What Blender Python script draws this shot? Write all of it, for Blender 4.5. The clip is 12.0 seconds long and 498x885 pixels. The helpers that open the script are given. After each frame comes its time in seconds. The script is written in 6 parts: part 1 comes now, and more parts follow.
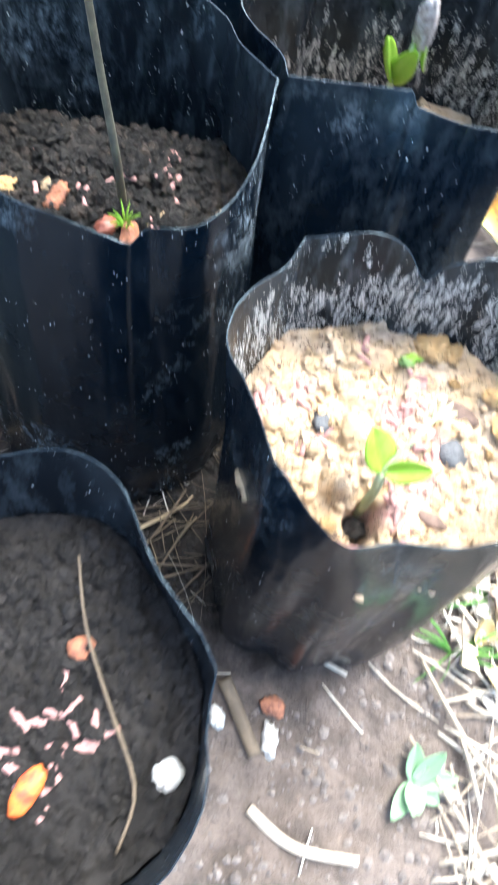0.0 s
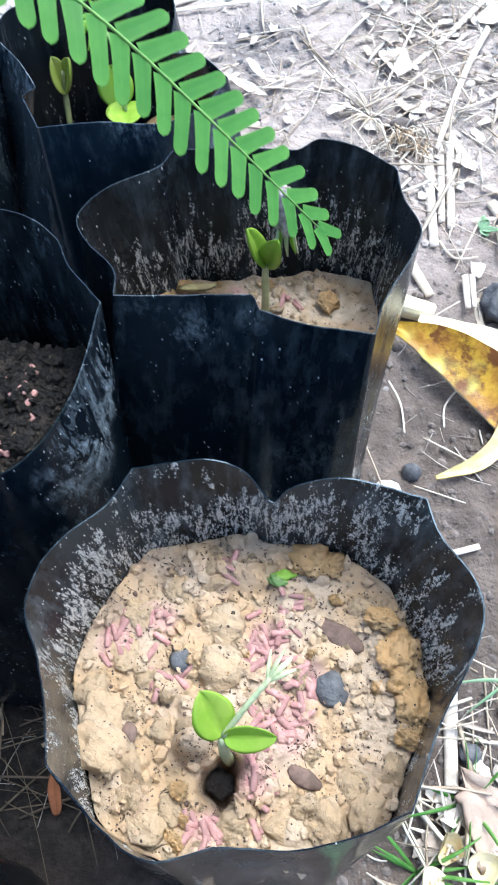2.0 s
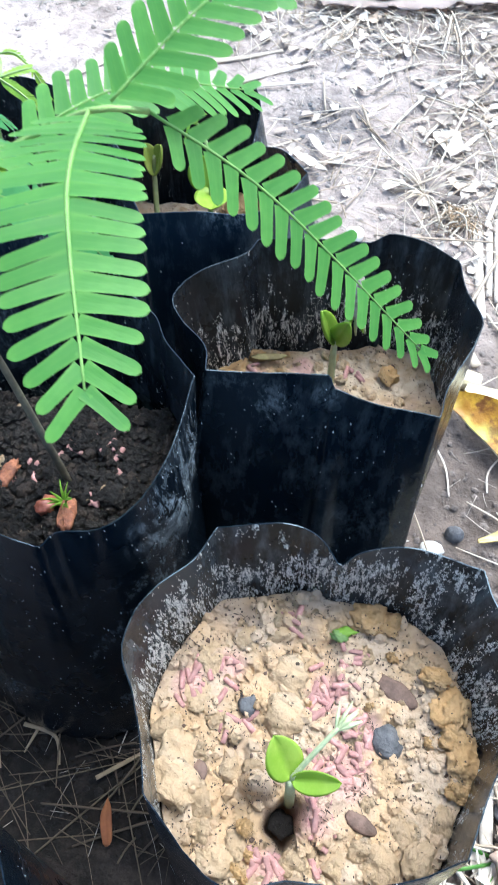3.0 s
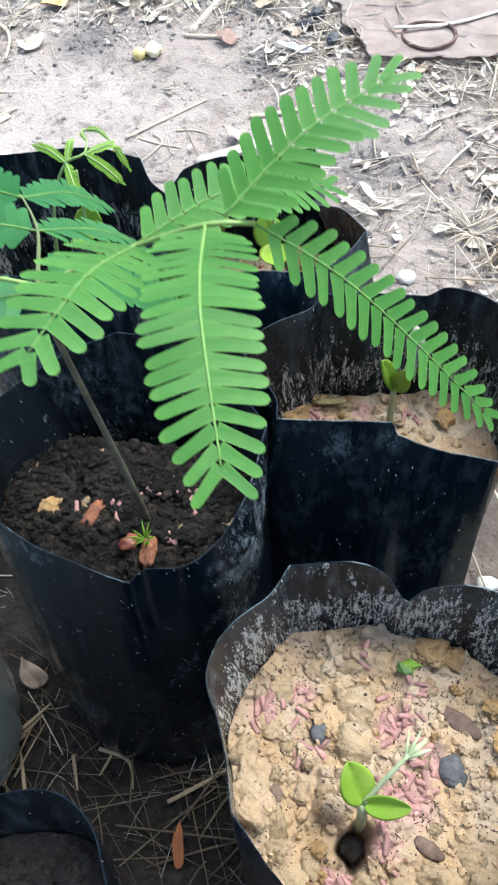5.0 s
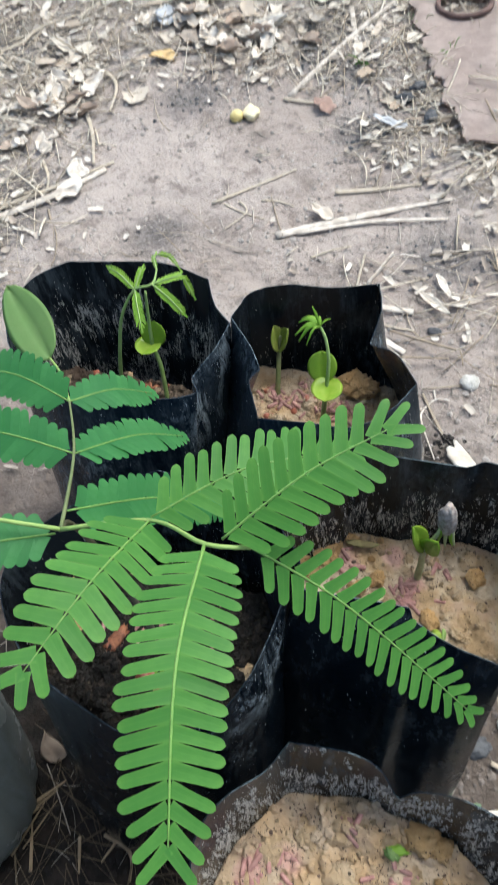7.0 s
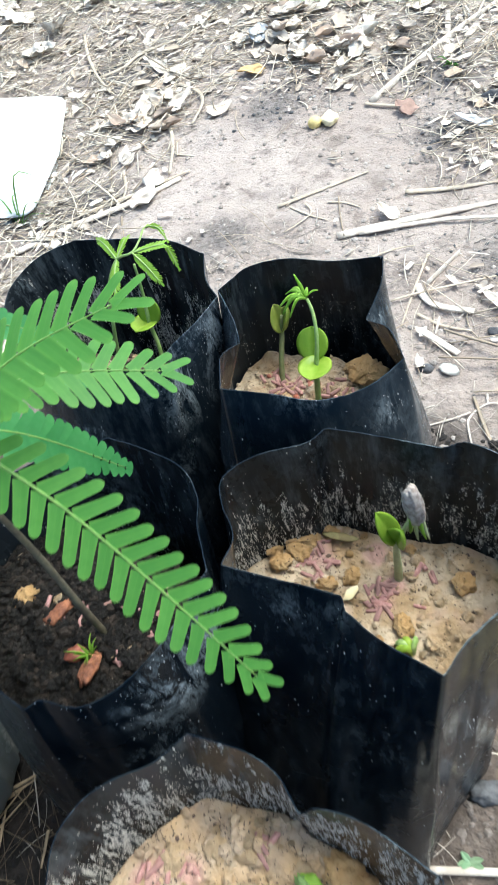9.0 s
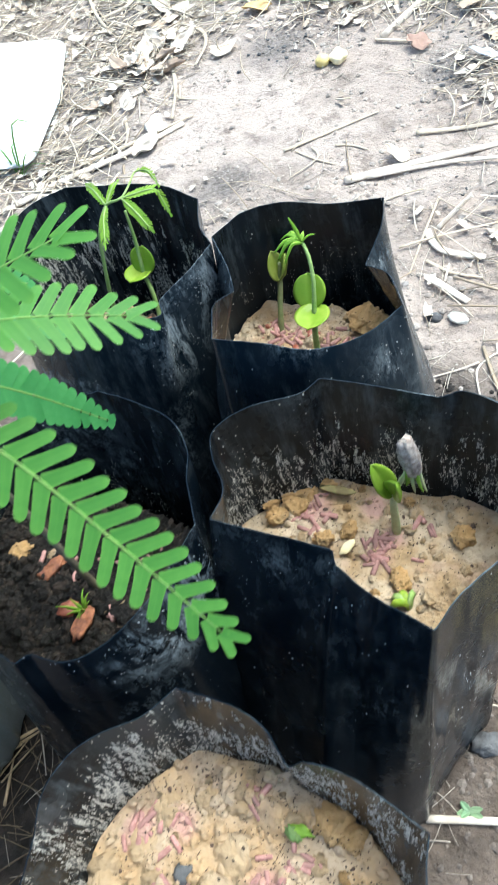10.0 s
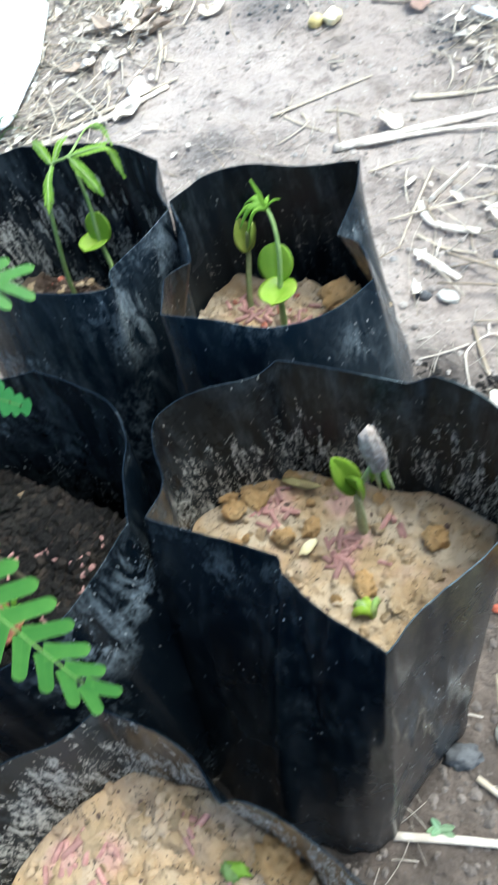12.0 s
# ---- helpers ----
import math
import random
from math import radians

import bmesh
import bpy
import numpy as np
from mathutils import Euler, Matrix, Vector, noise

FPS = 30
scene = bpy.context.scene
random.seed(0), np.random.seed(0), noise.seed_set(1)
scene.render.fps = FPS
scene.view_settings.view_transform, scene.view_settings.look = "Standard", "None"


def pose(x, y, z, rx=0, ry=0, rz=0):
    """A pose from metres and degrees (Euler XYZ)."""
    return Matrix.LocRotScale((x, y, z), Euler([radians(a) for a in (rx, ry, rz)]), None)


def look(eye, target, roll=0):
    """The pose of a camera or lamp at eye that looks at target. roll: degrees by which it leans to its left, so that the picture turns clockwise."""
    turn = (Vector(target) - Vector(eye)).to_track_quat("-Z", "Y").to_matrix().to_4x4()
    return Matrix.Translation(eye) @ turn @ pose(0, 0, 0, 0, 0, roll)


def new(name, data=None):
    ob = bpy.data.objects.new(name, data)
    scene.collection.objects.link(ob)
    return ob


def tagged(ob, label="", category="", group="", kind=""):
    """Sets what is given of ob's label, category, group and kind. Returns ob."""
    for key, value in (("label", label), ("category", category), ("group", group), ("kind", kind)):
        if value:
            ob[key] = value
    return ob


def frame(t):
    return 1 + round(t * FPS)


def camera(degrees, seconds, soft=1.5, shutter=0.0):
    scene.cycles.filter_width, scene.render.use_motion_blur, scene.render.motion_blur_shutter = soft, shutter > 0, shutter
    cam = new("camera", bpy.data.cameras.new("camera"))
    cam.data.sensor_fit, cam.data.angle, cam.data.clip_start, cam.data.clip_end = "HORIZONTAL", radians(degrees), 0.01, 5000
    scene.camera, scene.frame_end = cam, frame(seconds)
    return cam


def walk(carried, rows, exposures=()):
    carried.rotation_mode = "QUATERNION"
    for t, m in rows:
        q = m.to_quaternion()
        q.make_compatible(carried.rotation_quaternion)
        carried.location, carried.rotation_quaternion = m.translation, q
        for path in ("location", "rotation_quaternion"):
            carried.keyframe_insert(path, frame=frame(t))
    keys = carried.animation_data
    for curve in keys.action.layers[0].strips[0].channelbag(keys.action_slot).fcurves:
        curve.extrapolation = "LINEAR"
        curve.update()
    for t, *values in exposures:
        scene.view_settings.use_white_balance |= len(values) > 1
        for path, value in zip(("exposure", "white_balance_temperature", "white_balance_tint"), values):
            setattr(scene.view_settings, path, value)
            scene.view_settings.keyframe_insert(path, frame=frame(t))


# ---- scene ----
cam = camera(38.8, 12.0, soft=1.7, shutter=0.6)
PATH = [
    (0.0, (0.079, 0.051, 0.419), (0.222, 0.746, -1.451), 18.1),
    (0.2, (0.097, 0.071, 0.421), (0.173, 0.78, -1.447), 14.9),
    (0.3, (0.113, 0.085, 0.415), (0.191, 0.759, -1.466), 14.4),
    (0.5, (0.127, 0.092, 0.417), (0.18, 0.914, -1.405), 10.8),
    (0.6, (0.136, 0.104, 0.418), (0.095, 0.915, -1.41), 3.8),
    (1, (0.148, 0.11, 0.414), (0.072, 0.954, -1.397), 0.1),
    (1.5, (0.162, 0.117, 0.418), (0.107, 0.989, -1.381), -0.8),
    (2, (0.159, 0.119, 0.42), (0.085, 1.019, -1.364), -0.7),
    (2.5, (0.153, 0.118, 0.435), (0.03, 1.059, -1.326), -2.6),
    (3, (0.139, 0.113, 0.45), (-0.011, 1.104, -1.281), -1.1),
    (3.5, (0.138, 0.117, 0.456), (-0.095, 1.124, -1.256), -5.0),
    (3.6, (0.139, 0.117, 0.46), (-0.131, 1.122, -1.248), -6.6),
    (3.7, (0.138, 0.111, 0.459), (-0.138, 1.133, -1.237), -6.6),
    (5.3, (0.125, 0.105, 0.488), (-0.168, 1.156, -1.188), -7.4),
    (5.5, (0.12, 0.109, 0.499), (-0.213, 1.166, -1.166), -8.6),
    (5.8, (0.114, 0.117, 0.506), (-0.296, 1.181, -1.137), -11.3),
    (6, (0.121, 0.13, 0.51), (-0.29, 1.215, -1.119), -11.2),
    (6.2, (0.135, 0.145, 0.499), (-0.274, 1.22, -1.138), -12.0),
    (6.5, (0.143, 0.173, 0.499), (-0.26, 1.058, -1.248), -14.0),
    (7, (0.138, 0.166, 0.523), (-0.336, 1.165, -1.144), -8.8),
    (7.2, (0.148, 0.165, 0.508), (-0.346, 1.196, -1.133), -10.3),
    (8.8, (0.212, 0.201, 0.456), (-0.631, 1.133, -1.1), -20.3),
    (9, (0.218, 0.188, 0.468), (-0.624, 1.126, -1.085), -19.5),
    (9.5, (0.234, 0.181, 0.472), (-0.632, 1.078, -1.091), -21.2),
    (10, (0.225, 0.196, 0.457), (-0.63, 1.014, -1.156), -23.5),
    (10.5, (0.225, 0.211, 0.465), (-0.657, 1.067, -1.114), -25.0),
    (11, (0.225, 0.213, 0.46), (-0.644, 1.092, -1.112), -22.6),
    (11.5, (0.23, 0.231, 0.445), (-0.557, 1.1, -1.175), -19.5),
    (12, (0.229, 0.223, 0.427), (-0.617, 0.989, -1.216), -24.0),
]
EXPOSURES = [(0.0, 2.55, 5900, 3), (0.5, 1.5, 5600, 2), (1.0, 1.45, 5450, 3), (2.0, 1.43, 5500, 3), (3.0, 1.48, 5550, 2), (3.7, 1.18, 5650, 1), (5.5, 1.12, 6000, 1),
             (6.0, 0.87, 6080, 1), (7.2, 0.62, 6150, 1), (8.8, 1.08, 6050, -2), (10.5, 1.31, 5950, -4), (12.0, 1.18, 5780, -5)]
walk(cam, [(t, look(eye, target, roll)) for t, eye, target, roll in PATH], EXPOSURES)

# ---- light: hazy open sky and a soft, low-contrast sun from behind the bags ----
world = bpy.data.worlds.new("sky")
scene.world = world
world.use_nodes = True
wn, wl = world.node_tree.nodes, world.node_tree.links
sky = wn.new("ShaderNodeTexSky")
sky.sky_type = "NISHITA"
sky.sun_disc = False
sky.sun_elevation, sky.sun_rotation = radians(62), radians(28)
sky.air_density, sky.dust_density, sky.ozone_density = 1.0, 4.0, 1.0
wl.new(sky.outputs["Color"], wn["Background"].inputs["Color"])
wn["Background"].inputs["Strength"].default_value = 0.16

sun = new("sun", bpy.data.lights.new("sun", "SUN"))
sun.data.energy, sun.data.angle, sun.data.color = 1.7, radians(35), (1.0, 0.985, 0.96)
sun.matrix_world = look((0.47, 0.88, 1.88), (0, 0, 0))


# ---- materials ----
class Shade:
    """A node material with short helpers."""

    def __init__(self, name, rough=0.6, spec=0.5, metal=0.0):
        self.m = bpy.data.materials.new(name)
        self.m.use_nodes = True
        self.n, self.l = self.m.node_tree.nodes, self.m.node_tree.links
        self.b = self.n["Principled BSDF"]
        self.b.inputs["Roughness"].default_value = rough
        self.b.inputs["Specular IOR Level"].default_value = spec
        self.b.inputs["Metallic"].default_value = metal
        self.co = self.n.new("ShaderNodeTexCoord").outputs["Object"]

    def stretch(self, sx, sy, sz):
        k = self.n.new("ShaderNodeMapping")
        k.inputs["Scale"].default_value = (sx, sy, sz)
        self.l.new(self.co, k.inputs["Vector"])
        return k.outputs["Vector"]

    def noise(self, scale, detail=4.0, rough=0.6, co=None, swirl=0.0):
        k = self.n.new("ShaderNodeTexNoise")
        k.inputs["Distortion"].default_value = swirl
        k.inputs["Scale"].default_value, k.inputs["Detail"].default_value = scale, detail
        k.inputs["Roughness"].default_value = rough
        self.l.new(co or self.co, k.inputs["Vector"])
        return k.outputs["Fac"]

    def cells(self, scale, co=None, feature="F1"):
        k = self.n.new("ShaderNodeTexVoronoi")
        k.feature = feature
        k.inputs["Scale"].default_value = scale
        self.l.new(co or self.co, k.inputs["Vector"])
        return k.outputs["Distance"]

    def specks(self, scale, density, size, co=None):
        """Small spots, present in a share of the cells that density gives."""
        k = self.n.new("ShaderNodeTexVoronoi")
        k.inputs["Scale"].default_value = scale
        self.l.new(co or self.co, k.inputs["Vector"])
        parts = self.n.new("ShaderNodeSeparateColor")
        self.l.new(k.outputs["Color"], parts.inputs[0])
        there = self.times(density, parts.outputs[0], "GREATER_THAN")
        width = self.times(self.span(parts.outputs[1], 0, 1, 0.45, 1.0), size)
        return self.times(there, self.times(width, k.outputs["Distance"], "GREATER_THAN"))

    def span(self, fac, lo, hi, a=0.0, b=1.0):
        k = self.n.new("ShaderNodeMapRange")
        k.interpolation_type = "SMOOTHSTEP"
        for i, v in zip(("From Min", "From Max", "To Min", "To Max"), (lo, hi, a, b)):
            k.inputs[i].default_value = v
        self.l.new(fac, k.inputs["Value"])
        return k.outputs["Result"]

    def times(self, a, b, op="MULTIPLY"):
        k = self.n.new("ShaderNodeMath")
        k.operation, k.use_clamp = op, op != "ADD"
        for i, v in enumerate((a, b)):
            if isinstance(v, (int, float)):
                k.inputs[i].default_value = v
            else:
                self.l.new(v, k.inputs[i])
        return k.outputs[0]

    def mix(self, fac, a, b):
        k = self.n.new("ShaderNodeMix")
        k.data_type = "RGBA"
        for i, v in ((0, fac), (6, a), (7, b)):
            if isinstance(v, tuple):
                k.inputs[i].default_value = (*v, 1)
            elif isinstance(v, (int, float)):
                k.inputs[i].default_value = v
            else:
                self.l.new(v, k.inputs[i])
        return k.outputs[2]

    def each(self, island=False):
        k = self.n.new("ShaderNodeNewGeometry" if island else "ShaderNodeObjectInfo")
        return k.outputs["Random Per Island" if island else "Random"]

    def colour(self, c):
        if isinstance(c, tuple):
            self.b.inputs["Base Color"].default_value = (*c, 1)
        else:
            self.l.new(c, self.b.inputs["Base Color"])
        return self

    def roughness(self, r):
        self.l.new(r, self.b.inputs["Roughness"])
        return self

    def bump(self, height, distance, strength=1.0):
        k = self.n.new("ShaderNodeBump")
        k.inputs["Distance"].default_value, k.inputs["Strength"].default_value = distance, strength
        self.l.new(height, k.inputs["Height"])
        last = self.b.inputs["Normal"].links
        if last:
            self.l.new(last[0].from_socket, k.inputs["Normal"])
        self.l.new(k.outputs["Normal"], self.b.inputs["Normal"])
        return self

    def translucent(self, amount, c):
        t = self.n.new("ShaderNodeBsdfTranslucent")
        if isinstance(c, tuple):
            t.inputs["Color"].default_value = (*c, 1)
        else:
            self.l.new(c, t.inputs["Color"])
        k = self.n.new("ShaderNodeMixShader")
        k.inputs[0].default_value = amount
        self.l.new(self.b.outputs[0], k.inputs[1])
        self.l.new(t.outputs[0], k.inputs[2])
        self.l.new(k.outputs[0], self.n["Material Output"].inputs["Surface"])
        return self


def film_material(name, sparse, spray, wash=0.1, smudge=0.05, black=(0.0025, 0.004, 0.0065), low=0.0, scuff_sheen=(), spec=0.32, spot_strength=0.9, dust=(0.36, 0.415, 0.45), splash=(0.71, 0.72, 0.71)):
    """Black polythene: sparse flecks, sprays of dried splash, a thin pale wash, smudges and painted sheen bands; low
    thickens the spray towards the soil; the listed spots (x, y, z, radius) are paled, as scuffs or as painted gloss.
    """
    s = Shade(name, 0.25, spec)
    s.b.inputs["Specular Tint"].default_value = (0.6, 0.82, 1.0, 1)
    tall = s.stretch(1, 1, 0.16)
    field = s.times(s.times(s.noise(34, 3, 0.6), 0.4), s.times(s.noise(170, 4, 0.65, tall), 0.6), "ADD")
    if low:
        xyz = s.n.new("ShaderNodeSeparateXYZ")
        s.l.new(s.co, xyz.inputs[0])
        field = s.times(field, s.span(xyz.outputs["Z"], 0.15, 0.2, low, 0.0), "ADD")
    spot_mask = 0.0
    for x, y, z, r in scuff_sheen:
        d = s.n.new("ShaderNodeVectorMath")
        d.operation = "DISTANCE"
        d.inputs[1].default_value = (x, y, z)
        s.l.new(s.co, d.inputs[0])
        near = s.span(s.times(d.outputs["Value"], s.times(s.noise(40, 4, 0.7), r), "ADD"), 0.45 * r, 1.5 * r, 1.0, 0.0)
        spot_mask = s.times(near, spot_mask, "MAXIMUM")
    if scuff_sheen:
        field = s.times(field, s.times(spot_mask, 0.09), "ADD")
    dense = s.span(field, 0.63 - 0.15 * spray, 0.745 - 0.15 * spray, 0.0, 0.65 * min(1.0, spray * 2.2))
    if scuff_sheen:
        dense = s.times(dense, s.times(spot_mask, s.span(s.noise(70, 4, 0.7, tall), 0.38, 0.68, 0.0, 0.36 * spot_strength)), "MAXIMUM")
    fine = s.times(s.specks(1700, s.times(dense, 0.8), 0.4, s.stretch(1, 1, 0.42)), 0.8)
    mid = s.specks(820, s.times(dense, 0.3), 0.3, s.stretch(1, 1.2, 0.3))
    lone = s.specks(430, s.times(s.span(s.noise(45, 3), 0.42, 0.7), sparse), 0.17, s.stretch(1.35, 1.35, 0.42))
    mask = s.times(s.times(fine, mid, "MAXIMUM"), s.times(lone, s.span(s.noise(300, 1), 0.35, 0.65, 0.3, 0.95)), "MAXIMUM")
    runs = s.times(s.times(s.noise(620, 5, 0.75, s.stretch(1, 1, 0.16)), 0.62), s.times(s.noise(900, 4, 0.75, s.stretch(1, 1, 0.5)), 0.38), "ADD")
    crust = s.times(s.times(s.span(s.times(runs, s.times(dense, 0.2), "ADD"), 0.605, 0.68), s.span(dense, 0.03, 0.25)), s.span(s.noise(1500, 3, 0.7), 0.36, 0.58, 0.35, 1.0))
    mask = s.times(s.times(mask, crust, "MAXIMUM"), 0.92)
    haze = s.times(s.span(s.times(s.times(s.noise(60, 6, 0.72, s.stretch(1, 1, 0.5)), 0.5), s.times(s.noise(190, 5, 0.7, s.stretch(1, 1, 0.1)), 0.5), "ADD"), 0.45, 0.7), wash)
    smear = s.times(s.times(s.span(s.noise(21, 3, 0.5), 0.53, 0.68), s.span(s.noise(240, 6, 0.8, s.stretch(1, 1, 0.5)), 0.42, 0.74)), smudge)
    if scuff_sheen:
        strokes = s.times(s.times(spot_mask, s.span(s.noise(60, 5, 0.7, s.stretch(1, 1, 0.4), 1.6), 0.44, 0.62)), s.span(s.noise(520, 5, 0.8, s.stretch(1, 1, 0.3), 0.8), 0.32, 0.6))
        smear = s.times(smear, s.times(strokes, spot_strength), "MAXIMUM")
    # broad vertical bands that paint the film's sheen into its base colour
    sheen_bands = s.times(s.span(s.noise(24, 2, 0.45, s.stretch(1, 1, 0.14)), 0.48, 0.72), 0.35 * wash)
    base = s.mix(s.times(s.times(haze, smear, "MAXIMUM"), sheen_bands, "MAXIMUM"), black, dust)
    s.colour(s.mix(mask, base, splash))
    s.roughness(s.times(s.span(s.noise(26, 4), 0.3, 0.7, 0.14, 0.3), s.times(mask, 0.4), "ADD"))
    s.bump(s.noise(30, 3, 0.5, s.stretch(1, 1, 0.25)), 0.003, 0.7)
    s.bump(s.noise(95, 4, 0.6), 0.0006, 0.6)
    s.bump(s.noise(420, 3), 0.0001, 0.35)
    s.bump(mask, 0.0003, 0.6)
    return s.m


FILM_OUT = film_material("black_film_outside", 0.3, 0.0, 0.03, 0.26, (0.0022, 0.0048, 0.0085))
DEEP = (0.0022, 0.0048, 0.0085)
# From the third spot on: sheen painted on the right side and front fold.
FILM_B = film_material("black_film_fogged_outside", 0.4, 0.0, 0.085, 0.14, DEEP, scuff_sheen=[(0.12, 0.283, 0.192, 0.02), (0.178, 0.276, 0.17, 0.014), (0.2, 0.285, 0.12, 0.045), (0.206, 0.325, 0.12, 0.045), (0.2, 0.28, 0.05, 0.04), (0.178, 0.268, 0.1, 0.035)] + [(0.1475 - 0.0006 * k, 0.284 - 0.0028 * k, 0.2 - 0.022 * k, 0.0105) for k in range(7)], spot_strength=0.26)
FILM_C = film_material("black_film_scuffed_outside", 0.8, 0.12, 0.035, 0.36, DEEP, scuff_sheen=[(0.088, 0.235, 0.18, 0.036), (0.091, 0.262, 0.185, 0.034)], spot_strength=1.0)
# The last two spots are painted gloss on the right folded panel, not scuffs.
FILM_D = film_material("black_film_smudged_outside", 0.4, 0.06, 0.11, 0.6, (0.0055, 0.0115, 0.019), scuff_sheen=[(0.115, 0.408, 0.175, 0.026), (0.05, 0.387, 0.175, 0.022), (0.022, 0.4, 0.175, 0.02), (0.122, 0.43, 0.15, 0.034), (0.118, 0.44, 0.09, 0.045)], spot_strength=0.6)
FILM_E = film_material("black_film_rubbed_outside", 0.5, 0.12, 0.14, 0.7, (0.006, 0.0125, 0.0205), scuff_sheen=[(0.006, 0.395, 0.175, 0.048), (0.008, 0.43, 0.185, 0.04)], spot_strength=1.0)
SOIL_DUST, SOIL_SPLASH = (0.335, 0.385, 0.41), (0.75, 0.71, 0.635)
FILM_IN = film_material("black_film_splashed_inside", 0.5, 0.85, 0.22, 0.2, (0.0105, 0.011, 0.0122), 0.1, scuff_sheen=[(0.16, 0.212, 0.178, 0.018), (0.148, 0.215, 0.172, 0.014)], spot_strength=0.55, spec=0.16, dust=SOIL_DUST, splash=SOIL_SPLASH)
FILM_IN_MID = film_material("black_film_specked_inside", 0.9, 0.38, 0.16, 0.16, (0.0075, 0.0085, 0.01), 0.17, spec=0.15, dust=SOIL_DUST, splash=SOIL_SPLASH)
FILM_IN_CLEAN = film_material("black_film_inside", 0.5, 0.22, 0.15, 0.35, (0.006, 0.008, 0.0105), 0.1, spec=0.16, dust=SOIL_DUST, splash=SOIL_SPLASH)
FILM_IN_STAINED = film_material("black_film_stained_inside", 0.6, 0.52, 0.2, 0.5, (0.007, 0.009, 0.0115), 0.13, spec=0.16, dust=SOIL_DUST, splash=SOIL_SPLASH)
FILM_GREY = film_material("grey_film", 0.05, 0.1, 0.4, 0.5, (0.27, 0.293, 0.278))


def soil_material(name, pale, dark, clod, rough=0.95, stain=None, relief=0.005, pink=(), mixed=None):
    """Mottled soil with dark grit; pink: spots (x, y, radius) tinted by crumbled pellets; mixed: a colour that some loose crumbs take."""
    s = Shade(name, rough, 0.25)
    big = s.span(s.noise(45, 5, 0.6), 0.38, 0.62)
    fine = s.noise(420, 5, 0.7)
    c = s.mix(big, clod, pale)
    c = s.mix(s.times(s.span(fine, 0.56, 0.68), s.span(s.noise(70, 3), 0.4, 0.6, 0.25, 1.0)), c, tuple(v * 0.6 for v in clod))
    if mixed:
        c = s.mix(s.span(s.each(True), 0.6, 1.0, 0.0, 0.85), c, mixed)
    bits = s.specks(420, s.span(s.noise(95, 3), 0.45, 0.68, 0.0, 0.42), 0.2, s.stretch(1, 1.8, 1))
    c = s.mix(bits, c, dark)
    if stain:
        c = s.mix(s.times(s.span(s.noise(38, 4, 0.6), 0.54, 0.68), 0.55), c, stain)
        c = s.mix(s.times(s.span(s.noise(66, 5, 0.7), 0.56, 0.68), 0.35), c, tuple(v * 0.55 for v in clod))
    tint = 0.0
    for x, y, r in pink:
        d = s.n.new("ShaderNodeVectorMath")
        d.operation = "DISTANCE"
        d.inputs[1].default_value = (x, y, 0)
        s.l.new(s.stretch(1, 1, 0), d.inputs[0])
        tint = s.times(s.span(s.times(d.outputs["Value"], s.times(s.noise(150, 5, 0.75), 1.2 * r), "ADD"), 0.9 * r, 1.7 * r, 1.0, 0.0), tint, "MAXIMUM")
    if pink:
        c = s.mix(s.times(tint, 0.75), c, (0.55, 0.32, 0.285))
    crumbs = s.specks(900, s.span(s.noise(60, 3), 0.4, 0.62, 0.0, 0.3), 0.4)
    c = s.mix(crumbs, c, dark)
    s.colour(c)
    s.bump(s.times(s.noise(160, 6, 0.7), s.span(s.noise(55, 3), 0.35, 0.6, 0.35, 1.0)), relief, 0.85)
    s.bump(fine, 0.4 * relief, 1.0)
    return s.m


PINK_A = [(0.17, 0.143, 0.012), (0.177, 0.158, 0.009), (0.158, 0.126, 0.009), (0.143, 0.109, 0.008), (0.104, 0.168, 0.009), (0.16, 0.172, 0.01), (0.12, 0.178, 0.008)]
PINK_B = [(0.147, 0.322, 0.008), (0.108, 0.334, 0.011), (0.135, 0.345, 0.009), (0.15, 0.333, 0.007)]
SOIL_TAN = soil_material("tan_clay_soil", (0.5, 0.385, 0.275), (0.06, 0.047, 0.04), (0.475, 0.325, 0.185), stain=(0.36, 0.26, 0.19), relief=0.0026, pink=PINK_A)
SOIL_BROWN = soil_material("buff_soil", (0.52, 0.415, 0.3), (0.05, 0.04, 0.036), (0.45, 0.31, 0.175), stain=(0.44, 0.3, 0.22), relief=0.003, pink=PINK_B)
SOIL_DARK = soil_material("dark_peaty_soil", (0.028, 0.024, 0.021), (0.008, 0.007, 0.006), (0.012, 0.01, 0.009), 0.55, relief=0.006, mixed=(0.056, 0.041, 0.032))
SOIL_BLACK = soil_material("black_damp_soil", (0.035, 0.03, 0.027), (0.01, 0.009, 0.008), (0.02, 0.017, 0.015), 0.7)
SOIL_MIXED = soil_material("brown_soil", (0.17, 0.125, 0.09), (0.02, 0.016, 0.014), (0.08, 0.052, 0.038), 0.9)


def plain(name, c1, c2, rough=0.7, spec=0.4, scale=200, bump=0.0006, island=None, dark=None):
    """Two colours mottled, with a spread from piece to piece."""
    s = Shade(name, rough, spec)
    c = s.mix(s.span(s.noise(scale, 4), 0.35, 0.65), c1, c2)
    if island is not None:
        c = s.mix(s.span(s.each(island), 0.0, 1.0, 0.0, 0.8), c, dark or tuple(v * 0.55 for v in c1))
    s.colour(c)
    if bump:
        s.bump(s.noise(scale * 2.5, 4), bump)
    return s.m


